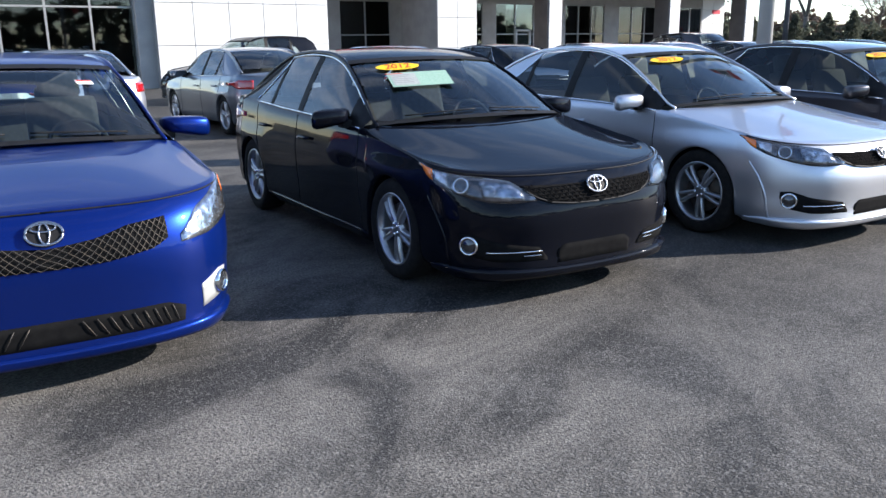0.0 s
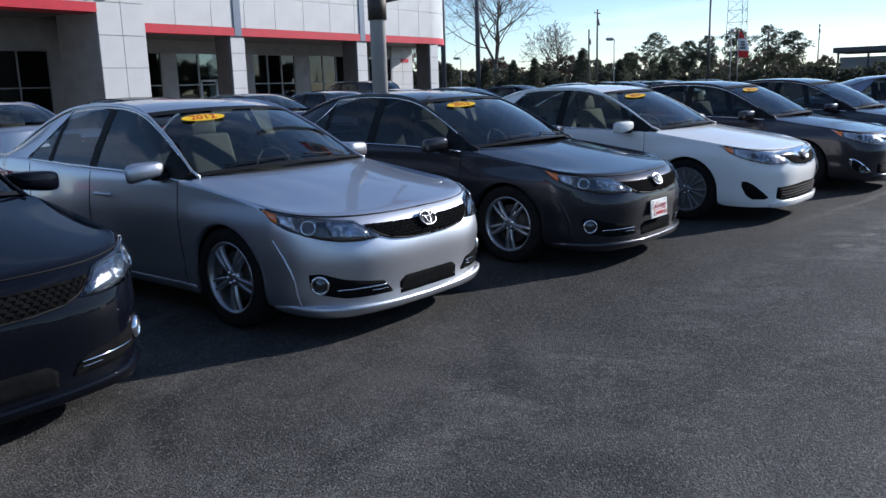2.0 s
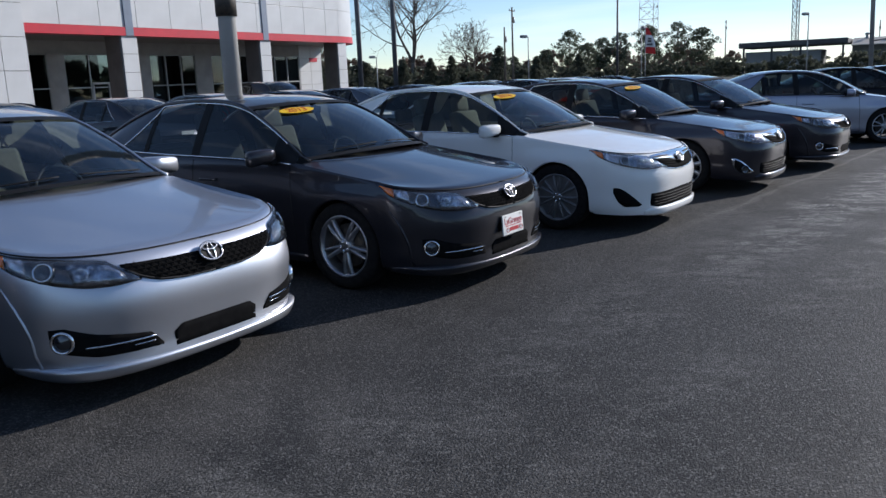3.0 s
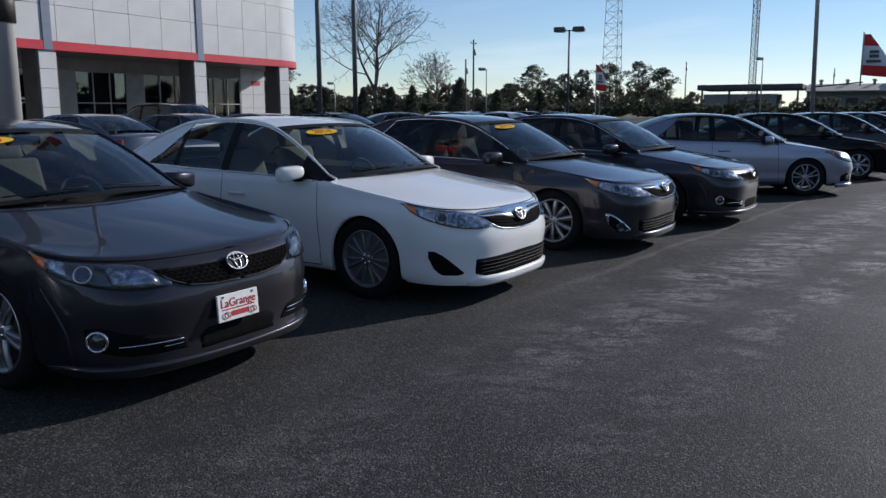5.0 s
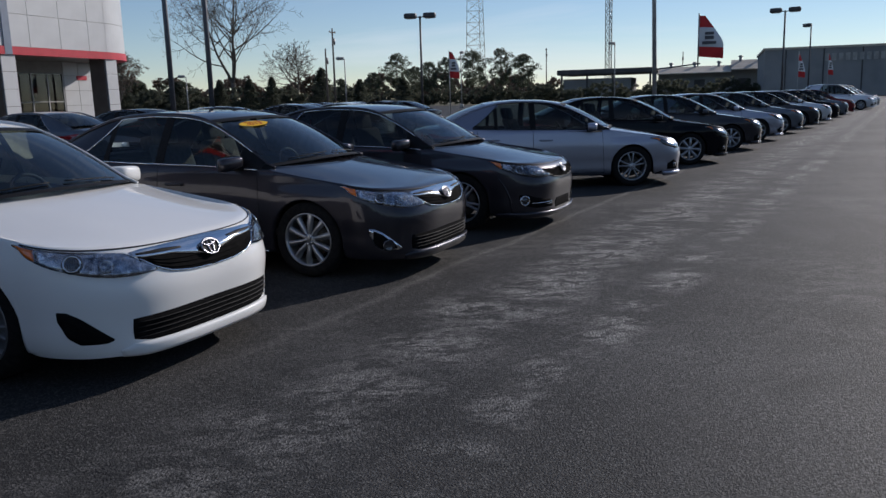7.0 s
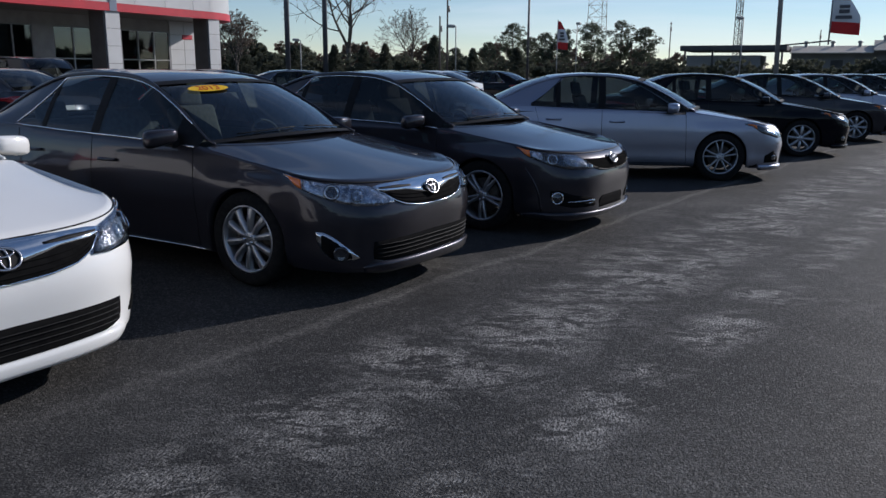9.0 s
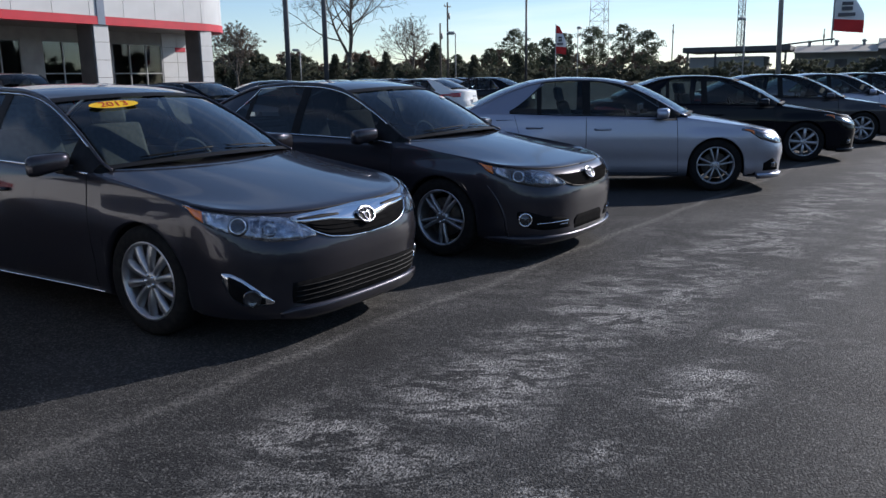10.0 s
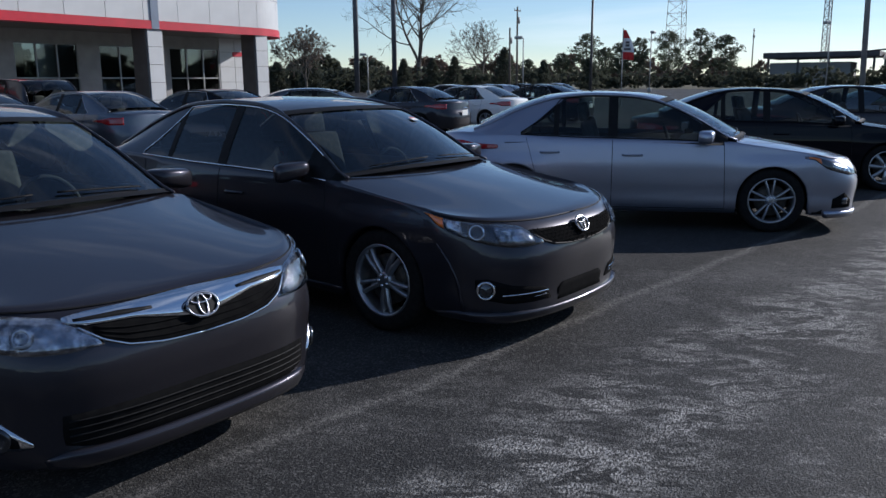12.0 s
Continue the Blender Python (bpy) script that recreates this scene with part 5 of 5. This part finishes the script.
for x0, x1, nx in ((16.2, 18.2, 1), (19.0, 21.8, 2), (26.4, 27.6, 1), (28.5, 32.6, 3), (33.6, 36.8, 3), (38.0, 41.5, 3), (42.3, 45.8, 3)):
    glazing(x0, x1, 0.35, 3.55, GY, nx, (1.95,))
for x0, x1 in ((15.9, 16.2), (18.2, 19.0), (21.8, 26.4), (27.6, 28.5), (32.6, 33.6), (36.8, 38.0), (41.5, 42.3)):
    part("pier", box("pier", (x0, GY - 0.05, 0.0), (x1, GY + 0.28, 3.6)), STUCCO, showroom)
part("door_frame", join("door_frame", [box("a", (29.9, GY - 0.06, 0.05), (30.0, GY + 0.1, 2.2)), box("b", (30.9, GY - 0.06, 0.05), (31.0, GY + 0.1, 2.2)), box("c", (29.9, GY - 0.06, 2.1), (31.0, GY + 0.1, 2.2))]), PANEL, showroom)
# tall glazed hall at the west end
glazing(4.0, 8.4, 0.3, 9.0, FY, 3, (2.9, 5.6))
part("pier", box("pier", (8.4, FY - 0.3, 0.0), (9.0, FY + 0.6, 9.2)), STUCCO, showroom)
part("desk", box("desk", (30.0, FY + 12, 0.06), (34.0, FY + 13, 1.1), 0.03), STUCCO, showroom)
sign = part("sign_letters", lettering("LAGRANGE", 0.92, 0.04), SIGNGREY, showroom, "dark block capitals on the white front", at=pose(19.55, FY - 0.68, 5.62, 90) @ Matrix.Diagonal((1.0, 1, 1, 1)))
part("sign_mark", box("sign_mark", (10.4, FY - 0.70, 5.9), (13.8, FY - 0.62, 6.5), 0.02), MULLION, showroom)

# ---- poles, flags, towers ----
def light_pole(x, y, h, heads, turn=0, material=DARKPOLE, r=0.09, label="dark metal parking lot lamp pole", base=True):
    root = tagged(new("street_lamp"), label, "lamp", "parking lot lamps")
    root.matrix_basis = pose(x, y, 0, 0, 0, turn)
    part("pole", tube("pole", [(0, 0, 0), (0, 0, h)], [r, r * 0.75], 10), material, root)
    if base:
        part("footing", tube("footing", [(0, 0, 0), (0, 0, 0.6)], [0.28, 0.28], 16), CONCRETE, root)
    for s in ((-1, 1) if heads == 2 else (1,) if heads == 1 else ()):
        part("arm", tube("arm", [(0, 0, h - 0.08), (s * 0.42, 0, h - 0.02)], 0.035, 6), material, root)
        bm = bmesh.new()
        box_bm(bm, (s * 0.68 - 0.44, -0.30, h - 0.15), (s * 0.68 + 0.44, 0.30, h + 0.21), 0.13)
        head = part("lamp_head", bm_mesh("lamp_head", bm), material, root)
        part("lens", box("lens", (s * 0.68 - 0.27, -0.18, h - 0.17), (s * 0.68 + 0.27, 0.18, h - 0.152)), FLAGWHITE, head)
    return root


light_pole(62.0, 19.6, 7.2, 2, 100)
leaning = light_pole(44.0, 2.2, 12.0, 2, 100, GALV, 0.10, "tall grey parking lot lamp pole, leaning slightly, with a flag bracket")
leaning.matrix_basis = Matrix.Translation((44.0, 2.2, 0)) @ pose(0, 0, 0, -1.3, 0, 0) @ pose(0, 0, 0, 0, 0, 100)
part("flag_bracket", tube("flag_bracket", [(-0.05, 0.02, 2.50), (-1.80, 0.65, 2.62)], 0.028, 8), DARKPOLE, leaning)
light_pole(100.7, 44.1, 6.7, 1, 150, GALV, label="grey metal parking lot lamp pole")
light_pole(104.8, 70.6, 5.5, 1, 150, GALV, label="grey metal parking lot lamp pole")
light_pole(125.5, 36.8, 8.2, 1, 0, GALV, label="grey metal parking lot lamp pole")
light_pole(120.1, 13.4, 8.1, 1, 150, GALV, label="grey metal parking lot lamp pole")
light_pole(77.3, -4.9, 7.5, 2, 80)
light_pole(102.1, -9.0, 8.0, 1, 30)
# heavy pale column with an arm among the cars
pillar = tagged(new("pole"), "pale painted steel column with a dark side arm", "pole")
pillar.location = (10.56, 7.43, 0)
part("shaft", tube("shaft", [(0, 0, 0), (0, 0, 6.5)], 0.105, 14), CONCRETE, pillar)
part("collar", tube("collar", [(0, 0, 2.38), (0, 0, 2.72)], 0.125, 14), DARKMETAL, pillar)
part("arm", tube("arm", [(0.1, 0, 2.62), (0.5, -0.1, 2.71), (1.0, -0.2, 2.82)], 0.03, 8), DARKPOLE, pillar)
# twin posts of a tall roadside sign
tall = tagged(new("roadside_sign"), "two tall weathered steel sign posts", "sign")
tall.location = (122, 84, 0)
for dx, dy in ((-1.9, 0.7), (5.0, -2.0)):
    part("post", tube("post", [(dx, dy, 0), (dx, dy, 30)], 0.42, 12), SIGNPOST, tall)
part("sign_board", box("sign_board", (-6, -0.6, 24), (9, 0.2, 32)), PANEL, tall)


def banner(x, y, z0, z1, w, turn, pole_h, foot=0.0, label="red and white advertising flag on a thin pole"):
    root = tagged(new("flag"), label, "flag", "advertising flags")
    root.matrix_basis = pose(x, y, 0, 0, 0, turn)
    part("flag_pole", tube("flag_pole", [(0, 0, foot), (0, 0, pole_h)], 0.03, 8), GALV, root)
    def cloth(name, a, b, material, off=0.0):
        rows = []
        for t in steps(a, b, 8):
            z = z0 + (z1 - z0) * t
            ww = w * (1 - 0.75 * max(0, (t - 0.35) / 0.65) ** 1.3)
            rows.append([Vector((ww * s, 0.10 * math.sin(4 * s + 5 * t) * s + off, z - 0.10 * s * (1 - t))) for s in steps(0, 1, 8)])
        back_ = [[v + Vector((0, 0.01, 0)) for v in r] for r in rows]
        return part(name, join(name, [rows_to_mesh("f", rows), rows_to_mesh("g", back_, True)]), material, root)
    cloth("cloth_foot", 0.0, 0.25, FLAGRED)
    cloth("cloth_middle", 0.25, 0.72, FLAGWHITE)
    cloth("cloth_head", 0.72, 1.0, FLAGRED)
    for t0, t1 in ((0.42, 0.50), (0.53, 0.60)):
        part("print_bar", box("print_bar", (w * 0.25, -0.09, z0 + (z1 - z0) * t0), (w * 0.6, 0.13, z0 + (z1 - z0) * t1)), FLAGGREY, root)
    part("print_bar", box("print_bar", (w * 0.15, -0.08, z0 + (z1 - z0) * 0.30), (w * 0.7, 0.12, z0 + (z1 - z0) * 0.37)), FLAGGREY, root)


banner(43.7, 0.47, 2.95, 4.6, 1.0, -78, 4.7, 2.52, "red and white advertising flag on a lamp pole bracket")
banner(11.54, 7.23, 3.7, 5.1, 0.65, -100, 5.2, 2.8, "red and white advertising flag on a column's side arm")
banner(62.2, 17.6, 2.95, 4.7, 0.7, -75, 4.8)
banner(82.2, -6.4, 2.5, 4.3, 0.55, -75, 4.6)
banner(101.9, -10.8, 2.9, 4.9, 0.5, -75, 5.0)


def utility_pole(x, y, h, arms=1):
    root = tagged(new("utility_pole"), "weathered wooden utility pole", "pole", "utility poles")
    root.location = (x, y, 0)
    part("pole", tube("pole", [(0, 0, 0), (0, 0, h)], [0.2, 0.13], 8), WOODPOLE, root)
    for k in range(arms):
        part("crossarm", box("crossarm", (-1.1, -0.06, h - 0.7 - k * 0.8), (1.1, 0.06, h - 0.55 - k * 0.8)), WOODPOLE, root)
        for dx in (-1.0, 0, 1.0):
            part("insulator", tube("insulator", [(dx, 0, h - 0.55), (dx, 0, h - 0.35)], 0.06, 6), GALV, root)
    part("transformer", tube("transformer", [(0.35, 0, h - 2.6), (0.35, 0, h - 1.6)], 0.28, 10), GALV, root)


utility_pole(131.8, 61.0, 13.4)
utility_pole(135.7, 64.4, 10.5, 0)
utility_pole(260.6, 51.8, 16.0)
utility_pole(280, 12, 14.0)


def lattice_tower(x, y, h, w0, w1, bays, label="tall grey steel lattice mast"):
    root = tagged(new("lattice_tower"), label, "tower")
    root.location = (x, y, 0)
    corner = lambda k, t: Vector(((w0 + (w1 - w0) * t) * math.cos(k * 2.0944), (w0 + (w1 - w0) * t) * math.sin(k * 2.0944), h * t))
    for k in range(3):
        part("leg", tube("leg", [corner(k, 0), corner(k, 1)], 0.11, 6), GALV, root)
    br = []
    for b in range(bays):
        for k in range(3):
            br.append(tube("b", [corner(k, b / bays), corner((k + 1) % 3, (b + 1) / bays)], 0.055, 4))
            br.append(tube("b", [corner((k + 1) % 3, b / bays), corner(k, (b + 1) / bays)], 0.055, 4))
            br.append(tube("b", [corner(k, b / bays), corner((k + 1) % 3, b / bays)], 0.055, 4))
    part("bracing", join("bracing", br, False), GALV, root)


lattice_tower(341.6, 98.0, 120, 5.2, 1.5, 26)
lattice_tower(240, 30, 85, 1.0, 1.0, 50)

# ---- far buildings ----
shed = tagged(new("warehouse"), "low dark-roofed shelter on a grey block base", "building")
part("wall", box("wall", (204, 20, 0), (216, 36, 5.2)), SHEDWALL, shed)
part("roof", box("roof", (201, 14.5, 6.1), (218, 37, 7.3), 0.25), DARKROOF, shed)
for py in (15.5, 24, 30, 36):
    part("post", box("post", (202, py - 0.2, 0), (202.4, py + 0.2, 6.1)), DARKROOF, shed)
longshed = tagged(new("long_shed"), "long tan-roofed industrial shed", "building")
part("wall", box("wall", (206, -32, 0), (228, 14, 5.4)), SHEDWALL, longshed)
for ya, yb, z0, rise in ((-2, 14, 5.5, 1.6), (-14, -2, 6.0, 2.2), (-32, -14, 6.5, 2.8)):
    # ridges run along the shed, the low slope towards the lot
    ring = [(202.6, z0), (210, z0 + rise), (231, z0)]
    me = mesh("roof", [(x, y, z + d) for y in (ya, yb) for d in (0.0, 0.22) for x, z in ring],
              [(3, 4, 10, 9), (4, 5, 11, 10), (0, 6, 7, 1), (1, 7, 8, 2), (0, 1, 4, 3), (1, 2, 5, 4), (6, 9, 10, 7), (7, 10, 11, 8), (0, 3, 9, 6), (2, 8, 11, 5)], False)
    part("roof", me, TANROOF, longshed)
    part("gable", mesh("gable", [(203.2, yb - 0.2, z0), (210, yb - 0.2, z0 + rise), (230, yb - 0.2, z0), (203.2, ya + 0.2, z0), (210, ya + 0.2, z0 + rise), (230, ya + 0.2, z0)], [(0, 1, 2), (3, 5, 4)], False), DARKROOF, longshed)
    part("upper_wall", box("upper_wall", (205.9, ya, 5.3), (228.1, yb, z0 + 0.1)), SHEDWALL, longshed)
    for k in range(3):
        vy = ya + (yb - ya) * (k + 0.5) / 3
        part("vent", join("vent", [tube("v", [(209, vy, z0), (209, vy, z0 + rise + 0.8)], 0.35, 10), tube("h", [(209, vy, z0 + rise + 0.8), (209, vy, z0 + rise + 1.2)], [0.6, 0.35], 10)]), GALV, longshed)
for i in range(9):
    part("window", box("window", (205.9, -30 + i * 4.8, 2.6), (206.05, -27.6 + i * 4.8, 4.2)), DARKROOF, longshed)
big = tagged(new("factory"), "large pale grey metal-clad factory with a flat parapet", "building")
part("wall", box("wall", (167.5, -75, 0), (200, -7.4, 8.4)), SHEDWALL, big)
part("parapet", box("parapet", (167.2, -75.3, 8.4), (200.3, -7.1, 8.8)), TANROOF, big)
for i in range(14):
    part("sign_bar", box("sign_bar", (167.3, -18.0 - i * 1.1, 6.2), (167.45, -17.3 - i * 1.1, 7.5)), CONCRETE, big)
for i in range(11):
    part("cladding_rib", box("cladding_rib", (167.35, -73 + i * 6.2, 0), (167.5, -72.8 + i * 6.2, 8.4)), DARKROOF, big)
# ---- trees ----
def leaf_cloud(rng, spots, size, name):
    """Many small bent leaves about the given spots (centre, radius, count)."""
    vs = []
    for c, r, n in spots:
        d = rng.normal(size=(n, 3))
        d /= np.linalg.norm(d, axis=1)[:, None]
        p = np.array(c) + d * (r * rng.uniform(0.25, 1.0, (n, 1)) ** 0.6) * np.array([1, 1, 0.75])
        a = rng.normal(size=(n, 3)) * size
        b = rng.normal(size=(n, 3)) * size * 0.7
        vs.append(np.stack([p - a, p + b, p + a, p - b], 1).reshape(-1, 3))
    v = np.concatenate(vs)
    f = [(i, i + 1, i + 2, i + 3) for i in range(0, len(v), 4)]
    return mesh(name, v, f, False)


def evergreen(x, y, h, w, seed, material=EVERGREEN, pine=False, label=""):
    rng = np.random.default_rng(seed)
    w = w * (1.05 if pine else 1.0)
    root = tagged(new("pine_tree" if pine else "evergreen_tree"), label or ("tall dark green pine with a ragged crown" if pine else "dark green bushy evergreen tree"), "tree", "far trees")
    root.location = (x, y, 0)
    part("trunk", tube("trunk", [(0, 0, 0), (0.1, 0, h * 0.5), (0, 0.1, h * 0.95)], [h * 0.02, h * 0.014, 0.04], 7), BARK, root)
    spots, limbs = [], []
    lo = 0.34 if pine else 0.04
    n = 190 if pine else 230
    tiers = rng.uniform(0, 6.283, 9)
    for i in range(n):
        t = lo + (1 - lo) * (i + rng.uniform(0, 1)) / n
        k = (t - lo) / (1 - lo)
        a = rng.uniform(0, 6.283)
        if pine:        # a rounded crown of broken tiers, heavier to one side in each
            env = min(1.0, 0.45 + 1.3 * k) * math.sqrt(max(0.0, 1 - (max(0.0, k - 0.35) / 0.66) ** 2)) * (0.8 + 0.3 * math.cos(a - tiers[int(k * 8.99)]))
        else:
            env = (1 - t) ** 0.6 * min(1, t / 0.15 + 0.3) * (0.88 + 0.2 * math.cos(a * 2 - tiers[int(k * 8.99)]))
        r = w * 0.5 * env * rng.uniform(0.25, 1.05) ** 0.5
        c = (r * math.cos(a), r * math.sin(a), h * t)
        spots.append((c, w * (0.075 if pine else 0.075) * rng.uniform(0.6, 1.5), 34))
        if i % 6 == 0:
            limbs.append(tube("l", [(0, 0, h * t * 0.95), c], [h * 0.006, 0.02], 4))
    tagged(part("limb_mass", join("limb_mass", limbs), BARK, root), kind="stuff")
    part("crown", leaf_cloud(rng, spots, w * 0.006 + 0.05, "crown"), material, root)


def bare_tree(x, y, h, w, seed, label="tall leafless tree with fine grey branches", seeds=False):
    rng = random.Random(seed)
    root = tagged(new("bare_tree"), label, "tree", "bare trees")
    root.location = (x, y, 0)
    segs, fine, tips = [], [], []

    def branch(p, d, length, r, depth, lift):
        """A crooked branch that bends upwards, with side branches of its own."""
        n = (7, 6, 5, 4)[depth]
        pts, rad, dd = [p.copy()], [r], d.copy()
        for k in range(n):
            dd = (dd + Vector((rng.uniform(-1, 1), rng.uniform(-1, 1), rng.uniform(-0.6, 0.6))) * (0.16, 0.22, 0.28, 0.32)[depth] + Vector((0, 0, lift))).normalized()
            pts.append(pts[-1] + dd * (length / n))
            rad.append(max(0.026, r * (1 - 0.85 * (k + 1) / n)))
        (segs if depth < 2 else fine).append(tube("s", pts, rad, 6 if depth < 2 else 3, cap=False))
        tips.append(pts[-1])
        if depth == 3:
            return
        count = (12, 8, 5)[depth]
        for k in range(count):
            t = (0.22, 0.25, 0.3)[depth] + (1.0 - 0.25) * (k + rng.uniform(0.1, 0.9)) / count
            i = min(n - 1, int(t * n))
            f = min(1.0, t * n - i)
            at = pts[i].lerp(pts[i + 1], f)
            along = (pts[i + 1] - pts[i]).normalized()
            turn = k * 2.4 + rng.uniform(-0.6, 0.6)
            side = along.cross(Vector((math.cos(turn), math.sin(turn), 0.3))).normalized()
            nd = (along * rng.uniform(0.5, 0.9) + side * rng.uniform(0.7, 1.0)).normalized()
            share = (1.0 - 0.55 * t) * rng.uniform(0.75, 1.15)
            size = (w * 0.56, length * 0.55, length * 0.55)[depth] * share
            branch(at, nd, size, max(0.026, rad[i] * 0.55), depth + 1, (0.05, 0.05, 0.03)[depth])

    fork = h * 0.24
    segs.append(tube("s", [Vector((0, 0, -0.1)), Vector((0.1, 0.05, fork * 0.5)), Vector((0, 0, fork))], [h * 0.026, h * 0.021, h * 0.02], 8))
    for k in range(3):
        a = k * 2.1 + rng.uniform(-0.3, 0.3)
        lean = (0.16, 0.42, 0.5)[k] * w / h
        branch(Vector((0, 0, fork - 0.2)), Vector((lean * math.cos(a), lean * math.sin(a), 1)).normalized(), h * (0.76, 0.66, 0.60)[k], h * (0.017, 0.014, 0.013)[k], 0, 0.03)
    part("trunk", join("trunk", segs), BARK, root)
    tagged(part("twig_mass", join("twig_mass", fine), BARK, root), kind="stuff")
    if seeds:
        r2 = np.random.default_rng(seed)
        tagged(part("seed_cluster_mass", leaf_cloud(r2, [(tuple(c), 0.16, 5) for c in tips[::2]], 0.07, "seed_cluster_mass"), RUSSET, root), kind="stuff")


def hedge(name, x0, y0, x1, y1, h, seed, material, label, n=160, leaf=0.3):
    rng = np.random.default_rng(seed)
    spots = []
    for i in range(n * 5):
        t = rng.uniform()
        z = h * rng.uniform(0.1, 1.0) * (0.75 + 0.25 * math.sin(t * 37 + seed))
        spots.append(((x0 + (x1 - x0) * t + rng.normal() * 1.5, y0 + (y1 - y0) * t + rng.normal() * 1.5, z), h * 0.11, 26))
    tagged(part(name, leaf_cloud(rng, spots, leaf * 0.5, name), material), label, "hedge", kind="stuff")


bare_tree(153, 94.5, 24, 31, 4)
bare_tree(164, 85.8, 13.5, 13, 9, "slim leafless tree with upswept branches")
bare_tree(109, 86, 8.8, 10, 15, "small leafless tree with russet seed clusters", True)
for i, (tx, ty, th, tw) in enumerate(((139.7, 67.5, 7.2, 5.5), (135.5, 75.2, 5.9, 4.0), (133.5, 78.5, 5.7, 3.8), (130.8, 82.8, 5.6, 4.2), (144, 62, 5.2, 4.0), (150, 56, 5.4, 4.2), (126, 88, 5.4, 4.5),
                                      (118, 93, 5.2, 6), (104, 94, 5.6, 6), (98, 97, 5.4, 7), (112, 95, 5.0, 5), (148, 72, 5.6, 4.6))):
    evergreen(tx, ty, th, tw, 40 + i)
for i, (tx, ty, th, tw) in enumerate(((205.5, 79.6, 12.9, 8.5), (203, 85, 8.4, 5.5), (202.5, 73.5, 9.4, 6.5), (201, 69, 10.4, 6.5), (212, 61, 13.0, 10), (214, 54, 13.6, 7.5), (215.3, 48.4, 11.9, 8.5), (205, 66, 11.5, 6), (198, 92, 7.0, 5))):
    evergreen(tx, ty, th, tw, 80 + i, PINE, True)
hedge("hedge", 100, 112, 150, 88, 4.6, 11, EVERGREEN, "dense dark evergreen hedge beyond the showroom", 200)
hedge("hedge", 150, 88, 215, 40, 4.4, 5, EVERGREEN, "dense dark evergreen hedge behind the lot", 260)
hedge("hedge", 185, 40, 180, -35, 4.0, 6, EVERGREEN, "dense dark evergreen hedge in front of the sheds", 260)
hedge("woods", 250, 190, 320, 60, 11.0, 7, RUSSET, "hazy brown winter woods", 200, 0.8)
hedge("woods", 60, 170, 200, 140, 9.0, 8, EVERGREEN, "dark far woods", 240, 0.8)
# unseen woods behind the walk, added to close the place and darken reflections
hedge("woods", -110, -95, 190, -120, 10.0, 21, EVERGREEN, "dark evergreen woods across the road", 230, 1.1)
hedge("woods", -110, 90, -110, -95, 10.0, 22, EVERGREEN, "dark evergreen woods beyond the lot", 180, 1.1)
